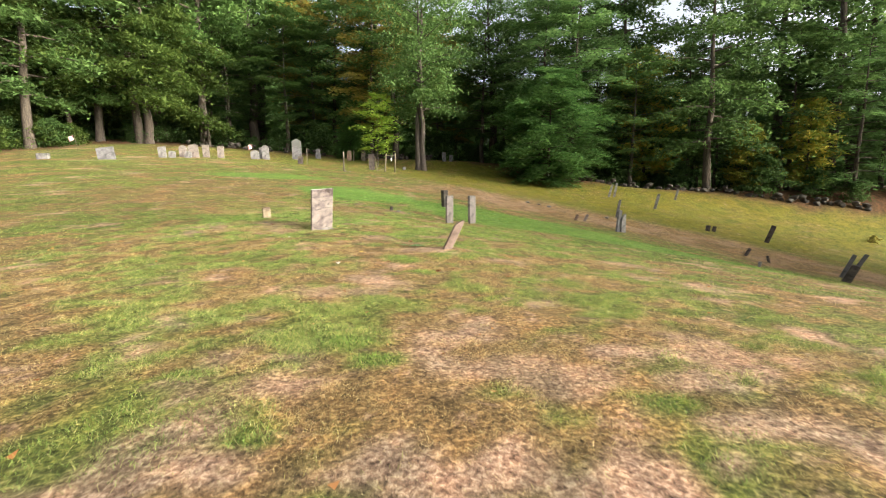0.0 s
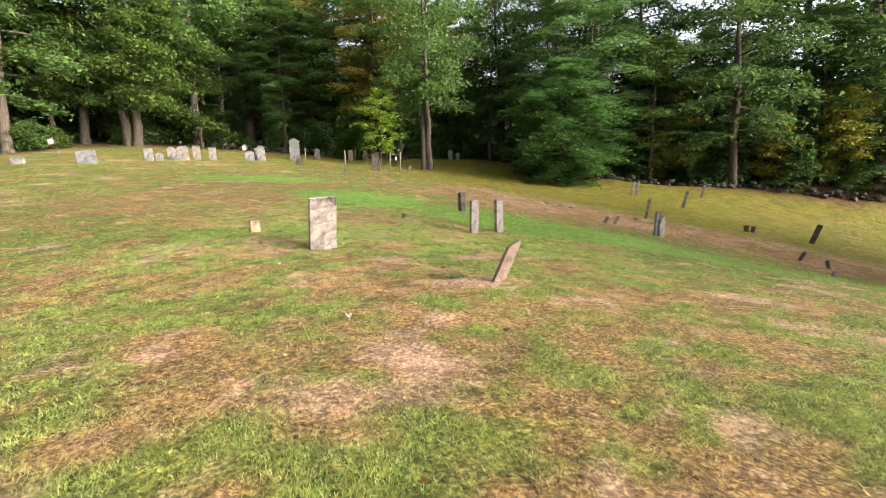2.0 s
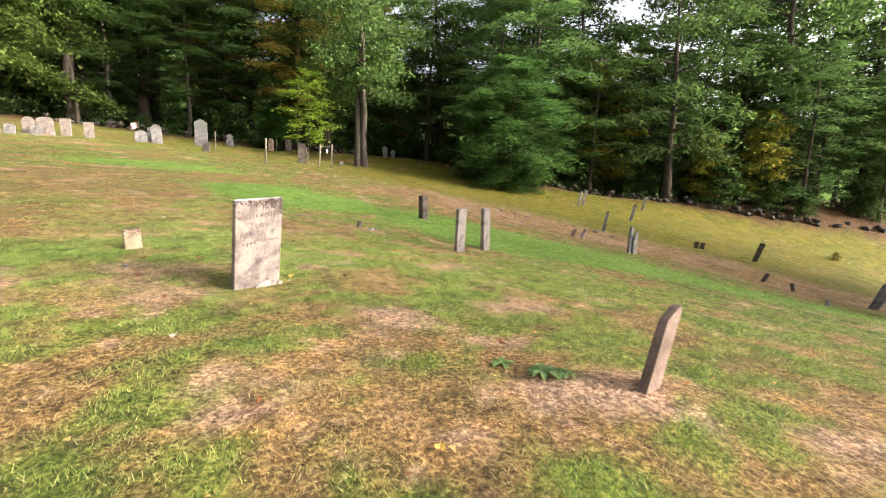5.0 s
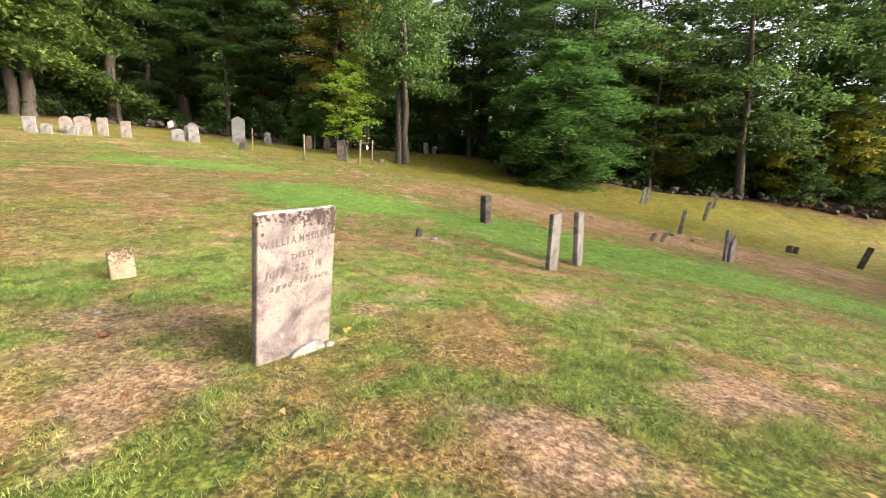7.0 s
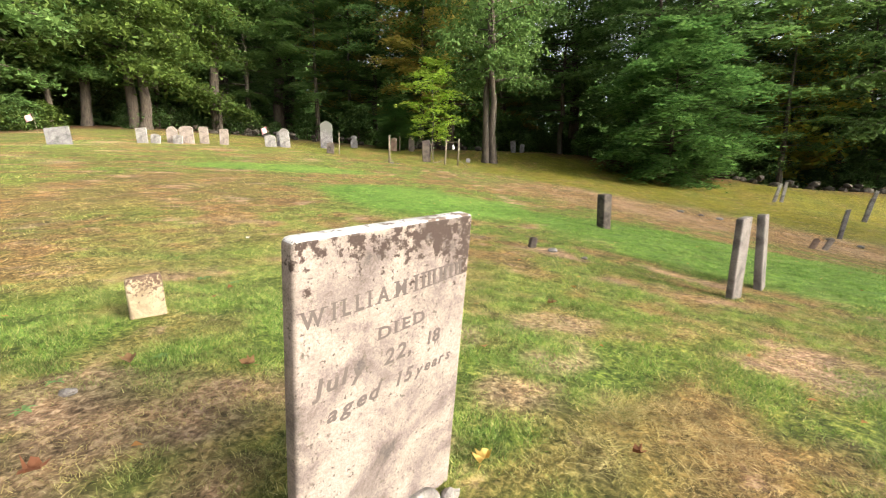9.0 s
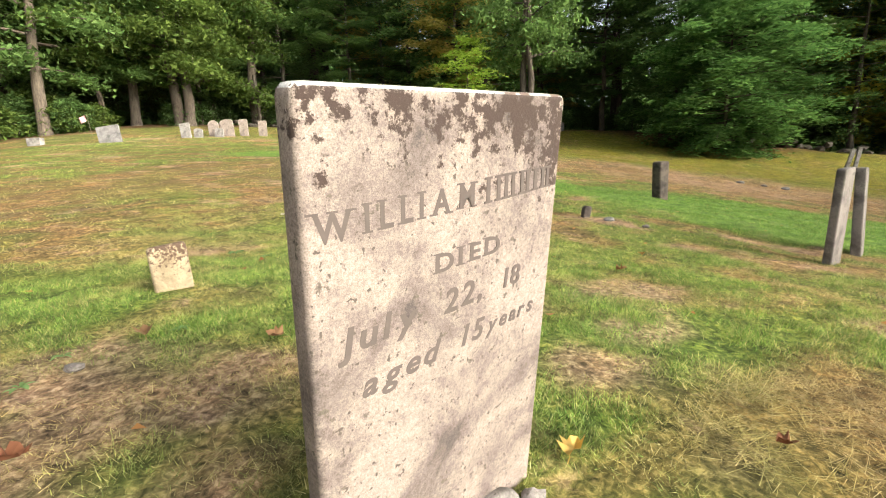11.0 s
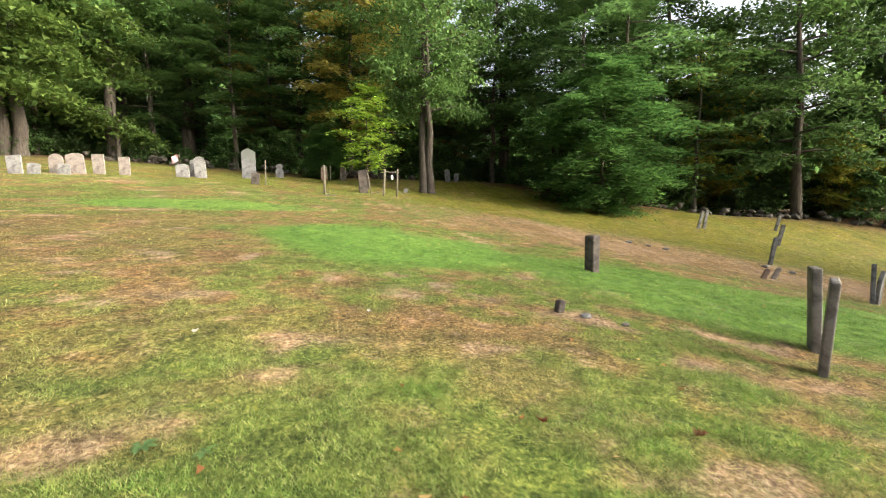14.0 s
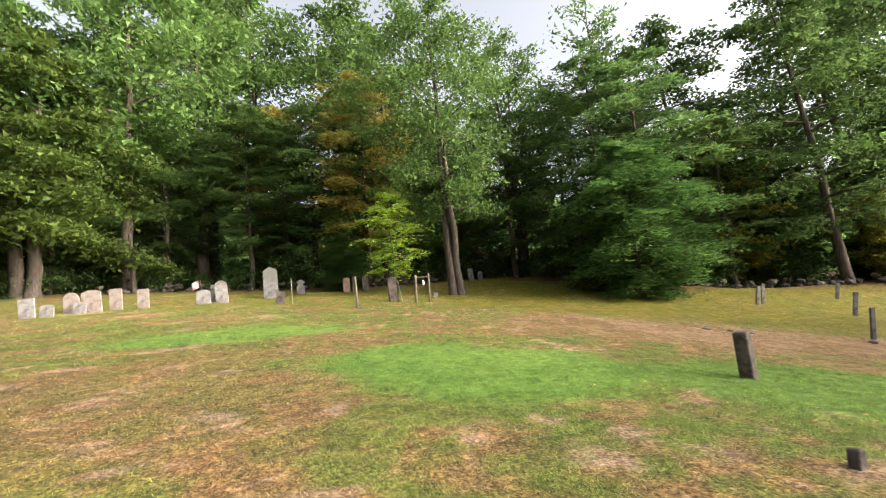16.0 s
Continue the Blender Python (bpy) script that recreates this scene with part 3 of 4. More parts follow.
RUSTY = tree_meshes(9, 17, 0.22, 0.18, 4.6, 34, 9, 0.21, LEAF_RUST, BARK, 0.16, 0.25, "oval", 0.8, dense=44, spray=0.45)
OAK = tree_meshes(11, 24, 0.36, 0.30, 5.5, 30, 11, 0.22, LEAF_GREEN, BARK, 0.15, 0.55, "oval", 0.5, dense=40)
OAK_DARK = tree_meshes(12, 22, 0.34, 0.16, 6.4, 32, 11, 0.21, LEAF_GREEN, BARK, 0.22, 0.35, "oval", 0.6, dense=48, sweep=0.06)
SAPLING = tree_meshes(13, 6.6, 0.045, 0.22, 2.0, 22, 7, 0.15, LEAF_LIME, BARK_GREY, 0.1, 0.3, "oval", 0.8, dense=24, sides=6, spray=0.45)
BUSH = tree_meshes(14, 9.0, 0.13, 0.03, 4.3, 60, 11, 0.15, LEAF_BUSH, BARK, 0.2, 0.25, "oval", 0.82, dense=84, sides=6, spray=0.5)
FORKED = tree_meshes(15, 24, 0.3, 0.6, 3.2, 16, 6, 0.22, LEAF_GREEN, BARK_GREY, 0.08, 1.0, "oval", 0.4, 2, dense=14)
BIRCH = tree_meshes(21, 19, 0.13, 0.45, 2.4, 18, 6, 0.15, LEAF_GREEN, BARK_BIRCH, 0.12, 0.6, "oval", 0.5, dense=22, sides=7)
GOLDEN = tree_meshes(16, 9, 0.12, 0.1, 2.6, 30, 8, 0.19, LEAF_GOLD, BARK, 0.15, 0.3, "oval", 0.65, dense=34)
SHRUB = tree_meshes(17, 2.6, 0.04, 0.05, 1.5, 22, 6, 0.13, LEAF_UNDER, BARK, 0.15, 0.5, "dome", 0.6, dense=28, sides=5, spray=0.5)
BRIGHT_SHRUB = tree_meshes(18, 2.4, 0.04, 0.05, 1.5, 22, 6, 0.16, LEAF_MAPLE, BARK, 0.15, 0.5, "dome", 0.6, dense=28, sides=5, spray=0.5)
SHRUB_BROWN = tree_meshes(19, 2.6, 0.04, 0.1, 1.2, 12, 4, 0.28, LEAF_RUST, BARK, 0.15, 0.6, "dome", 0.5, dense=14, sides=5, spray=0.5)

tree(MAPLE, grown(-29.9, 43.3, 20), "large maple with light green leaves and grey forked trunk")
tree(MAPLE, grown(-40, 38, 140, 1.05), "large maple with light green low-hanging leaves")
tree(TWIN, grown(-3.15, 42.3, 8), "tree with two straight grey stems standing on the lawn's edge")
tree(SAPLING, grown(-6.95, 41.2, 40), "slender sapling with lime-green leaves inside the small fence", "sapling")
tree(BUSH, grown(8.4, 40.9, 10, 1.1, 1.08), "broad dark green young beech, branches reaching the ground")
tree(BUSH, grown(-10.6, 46.2, 80, 0.42), "small dark green bushy young tree behind the graves")
tree(OAK, grown(-26.5, 47.8, 200, 1.15), "tall forest tree standing behind the maple")
tree(FORKED, grown(12.7, 50.2, 15, 1.1), "tall grey forked tree with thin foliage high up")
# added out of view, to throw dappled shade on the big headstone
tree(FORKED, grown(26, -0.3, 70, 0.95), "tall grey forked tree with thin foliage high up")
tree(OAK_DARK, grown(22.8, 41.5, 60, 1.0), "large dark tree with a heavy leaning trunk")
tree(BIRCH, grown(-28.2, 52.5, 40), "slender birch with a pale spotted stem", group="slim birches")
tree(BIRCH, grown(-26.6, 53.2, 190, 0.95), "slender birch with a pale spotted stem", group="slim birches")
tree(RUSTY, grown(-9.2, 50.5, 30, 1.05), "tree with brownish autumn leaves in flat layers")
tree(GOLDEN, grown(31.3, 41.2, 30, 0.9), "young tree with yellow and orange autumn leaves", group="yellowing trees")
tree(GOLDEN, grown(26.4, 41.6, 130, 0.7), "young tree with yellow and orange autumn leaves", group="yellowing trees")
tree(GOLDEN, grown(19.5, 47, 210, 1.5), "young tree with yellow and orange autumn leaves", group="yellowing trees")

KINDS = ((BEECH, "green forest tree with flat layered branches"), (HEMLOCK, "dark green forest tree, leafy down to the ground"),
         (OAK, "tall forest tree with a bare lower trunk"), (OAK_DARK, "dark spreading forest tree"), (RUSTY, "forest tree with browning leaves"),
         (TWIN, "slim forest tree with two stems"))
rng = np.random.default_rng(77)
first_of = {}


def plant(kind, x, y, size):
    meshes, label = KINDS[kind]
    m = grown(x, y, rng.uniform(0, 360), size, size * rng.uniform(0.9, 1.15))
    if kind in first_of:
        return copy_thing(first_of[kind], m)
    first_of[kind] = tree(meshes, m, label, group="woods")
    return first_of[kind]


# front of the woods, then the rows behind it
for x in np.arange(-52, 52, 4.6):
    xx = x + rng.uniform(-1.3, 1.3)
    back = float(woods_edge(xx)) + rng.uniform(1.5, 4.5)
    if 24 < xx < 34:
        continue
    plant(int(rng.choice([0, 0, 3, 5, 4 if -16 < xx < -4 else 0] if xx < -1 else [0, 0, 0, 1])), xx, back + (1.5 if xx < -1 else 0), rng.uniform(0.85, 1.1) - (0.1 if xx > 6 else 0))
for row, gap in enumerate((5.4, 6.2, 8.4)):
    for x in np.arange(-62, 66, gap):
        xx = x + rng.uniform(-2, 2)
        back = float(woods_edge(xx)) + 8 + row * 6.5 + rng.uniform(-2, 2)
        if row > 0 and 3 < xx < 46 and rng.uniform() < 0.45:
            continue
        if (row > 0 and 3 < xx < 46) or 13 < xx < 46:
            plant(int(rng.choice([0, 0, 2] if xx > 31 else [0, 0, 1, 3])), xx, back, rng.uniform(0.88, 1.05) + 0.06 * row)
        else:
            plant(int(rng.choice([0, 1, 2, 2, 3, 5, 4 if -20 < xx < 4 and row == 0 else 1])), xx, back, rng.uniform(0.95, 1.25))
# sparse trees added out of view, side and behind; first five block low sun
for x, y, kind, size in ((26, 10.4, 3, 0.95), (30.5, 18.5, 3, 1.0), (39, 22, 0, 1.2), (47, 13.5, 3, 1.2), (31, -13, 5, 0.85), (34, -34, 2, 1.0), (8, -30, 3, 1.0), (-14, -26, 2, 1.0), (-34, -14, 0, 1.1), (-48, 4, 2, 1.0), (-44, 18, 0, 1.1)):
    plant(kind, x, y, size)

shrub = tree(SHRUB, grown(-36, 35.5), "green undergrowth bush at the woods' edge", "bush", "undergrowth", "bush")
for i in range(46):
    x = rng.uniform(-42, 42)
    y = float(woods_edge(x)) + rng.uniform(2.0, 7)
    copy_thing(shrub, grown(x, y, rng.uniform(0, 360), rng.uniform(0.5, 1.3)))
bright = tree(BRIGHT_SHRUB, grown(-35.5, 33.5, 0, 1.0), "bright green undergrowth bush beside the maple", "bush", "undergrowth", "bush")
for x, y, s in ((-33.6, 36.5, 0.8), (-38, 31, 1.2), (-33, 38.6, 0.7), (-41, 29, 1.2), (-36, 37, 1.3)):
    copy_thing(bright, grown(x, y, rng.uniform(0, 360), s))

fern = tree(SHRUB_BROWN, grown(30.1, 32.6, 0, 0.22), "small browning seedling clump in the moss", "seedling", "seedlings in the moss", "seedling")
for x, y, size in ((31.2, 33.2, 0.3), (22.1, 29.1, 0.16), (24.8, 32.5, 0.14), (22.6, 29.4, 0.13), (14.5, 31.5, 0.12), (12.4, 32.2, 0.13), (17.5, 33.5, 0.12)):
    copy_thing(fern, grown(x, y, rng.uniform(0, 360), size))


def far_woods():
    """Deep woods behind the rows, closing the view between the trunks."""
    n = 80000
    x = rng.uniform(-110, 110, n)
    x = x[(x < 4) | (rng.uniform(0, 1, n) < 0.45)]
    n = len(x)
    y = woods_edge(x) + 36 + rng.uniform(0, 7, n) + 6 * lattice(x, x * 0, 9, 3)
    z = height(x, y) + rng.uniform(0, 1, n) ** 1.2 * (13 + 6 * lattice(x, x * 0, 6, 8))
    ob = new("far_woods", leaf_mesh("far_woods", np.stack([x, y, z], -1), 1.15, rng, 0.4, LEAF_DARK))
    tagged(ob, "dense dark green foliage deep in the woods", "woods", kind="stuff")


far_woods()


def dead_stem():
    vs, fs = [], []
    tube([(0, 0, -0.2), (-0.05, 0.02, 2), (-0.22, 0.1, 4.2)], [0.16, 0.14, 0.11], 8, vs, fs)
    me = bpy.data.meshes.new("dead_trunk")
    fill(me, vs, fs)
    me.shade_smooth()
    me.materials.append(BARK_GREY)
    x, y = -25.2, 46.3
    ob = new("dead_trunk", me)
    ob.matrix_basis = pose(x, y, ground_z(x, y), 0, 0, 10)
    tagged(ob, "bare broken grey tree stem leaning at the woods' edge", "dead tree")


dead_stem()


# ---- headstones ----
STEMS = {"W": ((0.0, 1), (0.5, 1), (1.0, 1)), "I": ((0.5, 2),), "L": ((0.12, 2),), "A": ((0.06, 0), (0.94, 0)), "M": ((0.06, 2), (0.94, 2)), "D": ((0.14, 2),), "E": ((0.14, 2),)}


def text_mesh(ch, size, slant=0.0):
    """One carved letter: a heavy glyph with slab serifs at the ends of a capital's stems."""
    cu = bpy.data.curves.new("letter", "FONT")
    cu.body, cu.size, cu.align_x, cu.extrude, cu.shear, cu.offset = ch, size, "CENTER", 0.0010, slant, size * 0.024
    tmp = bpy.data.objects.new("letter", cu)
    me = bpy.data.meshes.new_from_object(tmp)
    bpy.data.objects.remove(tmp)
    bm = bmesh.new()
    bm.from_mesh(me)
    lo, hi = min(v.co.x for v in bm.verts), max(v.co.x for v in bm.verts)
    top = max(v.co.y for v in bm.verts)
    for f, ends in STEMS.get(ch, ()):
        for z in ((0.0, top) if ends == 2 else (top,) if ends else (0.0,)):
            bar = bmesh.ops.create_cube(bm, size=1.0)["verts"]
            bmesh.ops.scale(bm, vec=(size * 0.34, size * 0.055, 0.0018), verts=bar)
            bmesh.ops.translate(bm, vec=(lo + (hi - lo) * f, z, 0), verts=bar)
    bm.to_mesh(me)
    bm.free()
    me.materials.append(CARVED)
    return me


def big_stone():
    w, h, th = 0.665, 1.12, 0.062
    d = Vector((0.41, 0.53, 0)).normalized()
    back = Vector((-d.y, d.x, 0))
    foot = Vector((-3.548, 11.823, 0.31)) + back * th / 2
    turn = math.degrees(math.atan2(d.y, d.x))
    e = thing("headstone", Matrix.Translation(foot) @ pose(0, 0, 0, 0, 0, turn) @ pose(0, 0, 0, 8.4, -2.6, 0), "upright white marble headstone with dark lichen along its top edge", "headstone")
    bm = slab("flat", w, h, th, 1, 0.012, 0.003)
    # faces that point upward get the paler marble
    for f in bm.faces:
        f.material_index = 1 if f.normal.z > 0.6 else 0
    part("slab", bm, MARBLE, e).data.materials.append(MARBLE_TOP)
    face = -th / 2 - 0.0006
    for words, size, x, z, wide, slant in (("WILLIAM", 0.068, -0.138, 0.89, 0.9, 0), ("DIED", 0.054, 0.03, 0.78, 1.35, 0), ("July", 0.074, -0.195, 0.675, 1.15, 0.15), ("22,", 0.074, 0.02, 0.682, 1.05, 0.15), ("18", 0.066, 0.18, 0.69, 1.05, 0.1), ("aged", 0.07, -0.14, 0.575, 1.1, 0.3), ("15", 0.07, 0.055, 0.585, 1.0, 0.25), ("years", 0.056, 0.185, 0.592, 1.0, 0.3)):
        glyphs = [text_mesh(ch, size, slant) for ch in words]
        spans = [max(v.co.x for v in g.vertices) - min(v.co.x for v in g.vertices) for g in glyphs]
        gap = size * 0.13
        cur = x - (sum(spans) * wide + gap * (len(words) - 1)) / 2
        for g, s in zip(glyphs, spans):
            mid = sum((min(v.co.x for v in g.vertices), max(v.co.x for v in g.vertices))) / 2
            ob = part("letter", g, None, e, "worn carved letter")
            ob.matrix_basis = pose(cur + (s / 2 - mid) * wide, face, z + 0.055 * (cur - x), 90, 0, 0) @ Matrix.Diagonal((wide, 1, 1, 1))
            cur += s * wide + gap
    # the worn family name: stems and serifs alone are left of it
    for x, tall, stems in ((0.097, 0.05, (-0.016, 0.016)), (0.138, 0.05, (0.0,)), (0.165, 0.049, (-0.004,)), (0.2, 0.048, (-0.008, 0.012)), (0.24, 0.046, (0.0,)), (0.278, 0.044, (-0.01, 0.008))):
        bm = bmesh.new()
        for k in stems:
            for dx, dz, sx, sz in ((k, 0, 0.011, tall), (k, tall / 2, 0.024, 0.005), (k, -tall / 2, 0.024, 0.005)):
                bar = bmesh.ops.create_cube(bm, size=1.0)["verts"]
                bmesh.ops.scale(bm, vec=(sx, 0.0018, sz), verts=bar)
                bmesh.ops.translate(bm, vec=(dx, 0, dz), verts=bar)
        part("letter", bm, CARVED, e, "illegible worn carved letter").matrix_basis = pose(x, face, 0.92 + 0.055 * x, 0, -3, 0)
    return e


big_stone()


def boulder(seed, sx, sy, sz, cuts=2):
    bm = bmesh.new()
    bmesh.ops.create_icosphere(bm, subdivisions=cuts, radius=0.5)
    for v in bm.verts:
        k = 1 + 0.35 * noise.noise(v.co * 2.4 + Vector((seed * 3.1, 0, 0)))
        v.co = Vector((v.co.x * sx * k, v.co.y * sy * k, v.co.z * sz * k))
    return bm


single("stone_fragment", slab("round", 0.34, 0.13, 0.05, 4, 0.012, 0.014), MARBLE_EDGE, pose(-3.46, 11.85, ground_z(-3.46, 11.85) - 0.06, 0, 0, 54) @ pose(0, 0, 0, -14, -14, 0), "broken white marble piece leaning at the headstone's foot", "stone fragment")
single("stone_fragment", boulder(9, 0.08, 0.06, 0.08), MARBLE_EDGE, pose(-3.33, 12.0, ground_z(-3.33, 12.0), 0, 0, 30), "small white marble lump beside the headstone's foot", "stone fragment")


def stone(kind, x, y, w, h, thick, material, label, turn=0.0, lean=0.0, tip=0.0, group="", name="headstone", bevel=0.015):
    return single(name, slab(kind, w, h, thick, x + y, bevel), material, at(x, y, turn, lean, tip), label, "headstone", group)


stone("worn", -5.71, 13.42, 0.235, 0.32, 0.07, CREAM_STONE, "small cream footstone blotched with brown lichen", 42, -3, 4, name="footstone", bevel=0.02)
stone("spike", -0.15, 8.95, 0.17, 0.69, 0.075, BROWNSTONE, "narrow brown pointed stone leaning to one side", 24, 31, -6, bevel=0.006)
stone("flat", -0.46, 21.3, 0.27, 0.82, 0.22, SLATE_DARK, "short thick dark weathered stone post", 36, -3, 2, name="stone_post", bevel=0.03)
stone("flat", -0.19, 16.08, 0.34, 1.0, 0.08, MARBLE_PALE, "narrow upright pale grey stone slab with a stained edge", 46, -2, 3, "two grey slabs side by side")
stone("flat", 0.66, 17.05, 0.4, 1.06, 0.1, MARBLE_PALE, "narrow upright pale grey stone slab leaning slightly", 54, 2, -2, "two grey slabs side by side")
stone("worn", -2.5, 17.5, 0.11, 0.17, 0.1, SLATE_DARK, "small broken dark stone stub in the grass", 20, 12, 0, name="stone_stub", bevel=0.02)
ROW = "row of old headstones by the woods"
stone("worn", -27.9, 30.1, 0.7, 0.36, 0.3, MARBLE_GREY, "low pale stone block in the grass", 10, 0, 0, ROW)
stone("flat", -23.8, 30.5, 1.05, 0.84, 0.12, SLATE, "wide grey slate headstone leaning over", 20, -9, -6, ROW)
stone("worn", -21.6, 33.1, 0.56, 0.82, 0.09, MARBLE_GREY, "grey marble headstone with a worn slanting top", 10, -4, 0, ROW)
stone("round", -21.1, 33.4, 0.5, 0.5, 0.09, MARBLE_GREY, "low round-topped grey headstone", 10, 4, 0, ROW)
stone("arch", -20.75, 34.3, 0.6, 0.9, 0.09, MARBLE_PINK, "round-topped warm-toned marble headstone", 10, -3, 0, ROW)
stone("round", -20.25, 34.0, 0.5, 0.48, 0.08, MARBLE_GREY, "small broken grey headstone in front of another", 10, 5, 0, ROW)
stone("round", -20.2, 34.75, 0.76, 0.96, 0.1, MARBLE_PINK, "broad round-topped warm marble headstone", 10, -4, 0, ROW)
stone("flat", -19.6, 35.4, 0.52, 0.97, 0.09, MARBLE_PINK, "square-topped warm marble headstone", 10, -2, 0, ROW)
stone("flat", -18.7, 35.9, 0.5, 0.9, 0.09, MARBLE_PINK, "square-topped pale marble headstone", 10, 0, 0, ROW)
stone("round", -16.6, 37.4, 0.66, 0.72, 0.1, MARBLE_GREY, "low rounded grey headstone", 10, -3, 0, ROW)
stone("worn", -16.4, 38.3, 0.5, 0.95, 0.1, MARBLE_GREY, "grey headstone standing behind others", 10, 3, 0, ROW)
stone("arch", -15.9, 37.95, 0.6, 1.18, 0.1, MARBLE_GREY, "tall round-topped grey headstone", 10, -4, 0, ROW)
stone("point", -14.3, 40.9, 0.8, 1.86, 0.24, SLATE, "tall grey monument stone with a pointed top", 10, 0, 0, ROW)
stone("round", -12.75, 37.2, 0.42, 0.62, 0.2, SLATE_DARK, "short dark stone in front of the tall monument", 10, 4, 0, ROW)
stone("tablet", -13.3, 44.0, 0.52, 0.92, 0.1, SLATE, "grey headstone with a waisted outline", 10, 0, 0, ROW)
stone("round", -10.4, 44.7, 0.45, 1.0, 0.1, BROWNSTONE, "brown round-topped headstone behind the fence", 10, 0, 0, ROW)
stone("shoulder", -9.2, 45.6, 0.45, 1.15, 0.12, SLATE_DARK, "dark shouldered headstone behind the fence", 10, 0, 0, ROW)
stone("worn", -7.05, 38.6, 0.5, 1.35, 0.42, SLATE_DARK, "thick dark weathered stone inside the fence", 10, -2, 0, ROW, bevel=0.03)
stone("worn", -4.6, 41.2, 0.27, 0.28, 0.12, SLATE, "tiny grey stone near the twin tree", 10, 6, 0, ROW)
stone("flat", -1.1, 49.4, 0.43, 0.95, 0.1, SLATE, "grey headstone among the trees", 5, -4, 0, ROW)
stone("round", -0.4, 49.5, 0.38, 0.66, 0.1, SLATE, "small grey headstone among the trees", 5, 4, 0, ROW)
HOLLOW = "leaning stones in the hollow"
stone("flat", 8.46, 23.25, 0.34, 1.12, 0.1, SLATE, "grey slab leaning in the hollow", 44, 9, 0, HOLLOW)
stone("spike", 8.78, 23.4, 0.34, 0.98, 0.1, MARBLE_GREY, "pale grey slab propped beside another", 30, -8, 6, HOLLOW)
stone("flat", 12.6, 37.0, 0.17, 1.05, 0.1, MARBLE_GREY, "grey stone post at the moss", -10, 14, 0, HOLLOW)
stone("flat", 13.1, 37.2, 0.17, 1.12, 0.1, MARBLE_GREY, "grey stone post at the moss", -10, 9, 0, HOLLOW)
stone("flat", 15.1, 34.1, 0.2, 1.16, 0.1, MARBLE_GREY, "pale grey stone slab leaning in the moss", -18, 12, 0, HOLLOW)
stone("flat", 18.6, 38.3, 0.17, 0.95, 0.1, MARBLE_GREY, "grey stone slab far across the moss", -20, 12, 0, HOLLOW)
stone("worn", 10.5, 29.2, 0.15, 1.2, 0.1, SLATE, "thin grey stone stake leaning in the moss", -12, 9, 0, HOLLOW)
stone("point", 6.75, 25.1, 0.16, 0.36, 0.07, BROWNSTONE, "small leaning brown stone on bare soil", -10, 24, 0, HOLLOW)
stone("point", 7.34, 25.4, 0.15, 0.44, 0.07, MARBLE_PINK, "small pale stone leaning on bare soil", -10, 26, 0, HOLLOW)
stone("worn", 16.5, 29.4, 0.26, 0.4, 0.1, SLATE_DARK, "small dark stone in the moss", -20, 5, 0, HOLLOW)
stone("worn", 16.95, 29.5, 0.22, 0.36, 0.1, SLATE_DARK, "small dark stone in the moss", -20, 10, 0, HOLLOW)
stone("flat", 20.0, 28.9, 0.27, 1.15, 0.09, SLATE_DARK, "dark slate slab leaning far over", -26, 17, 0, HOLLOW)
stone("worn", 15.15, 23.35, 0.15, 0.46, 0.1, SLATE_DARK, "small dark leaning stone in the hollow", -20, 24, 0, HOLLOW)
stone("worn", 15.65, 22.3, 0.12, 0.36, 0.1, SLATE_DARK, "thin dark stake in the hollow", -20, -14, 0, HOLLOW)
stone("worn", 12.3, 18.05, 0.1, 0.24, 0.08, MARBLE_GREY, "tiny pale stake in the grass", -20, 5, 0, HOLLOW)
stone("flat", 18.4, 21.3, 0.17, 1.2, 0.08, SLATE, "dark stone slab leaning downhill", -35, 19, 0, HOLLOW)
stone("flat", 18.95, 21.5, 0.17, 1.3, 0.08, SLATE, "dark narrow stone slab leaning downhill", -35, 24, 0, HOLLOW)
stone("round", 16.85, 19.25, 0.3, 0.8, 0.25, SLATE_DARK, "squat dark stone beside leaning slabs", -38, 20, 0, HOLLOW)


def post(x, y, h, r, lean=0.0, tip=0.0, group="posts of the small fence"):
    vs, fs = [], []
    tube([(0, 0, -0.2), (0.01, 0, h * 0.5), (0, 0.01, h)], [r * 1.1, r, r * 0.9], 8, vs, fs)
    me = bpy.data.meshes.new("fence_post")
    fill(me, vs, fs)
    bm = bmesh.new()
    bm.from_mesh(me)
    bmesh.ops.holes_fill(bm, edges=bm.edges, sides=10)
    return single("fence_post", bm, WOOD_POST, at(x, y, 0, lean, tip), "weathered wooden fence post", "fence post", group)


post(-8.7, 35.3, 1.5, 0.055, 1)
post(-10.0, 44.8, 1.1, 0.05, 2)
post(-5.85, 38.0, 1.5, 0.06, 4)
post(-5.1, 38.5, 1.6, 0.055, 3)
post(-12.1, 36.9, 1.35, 0.03, 1, group="")
post(-6.6, 38.4, 1.2, 0.03, -8)


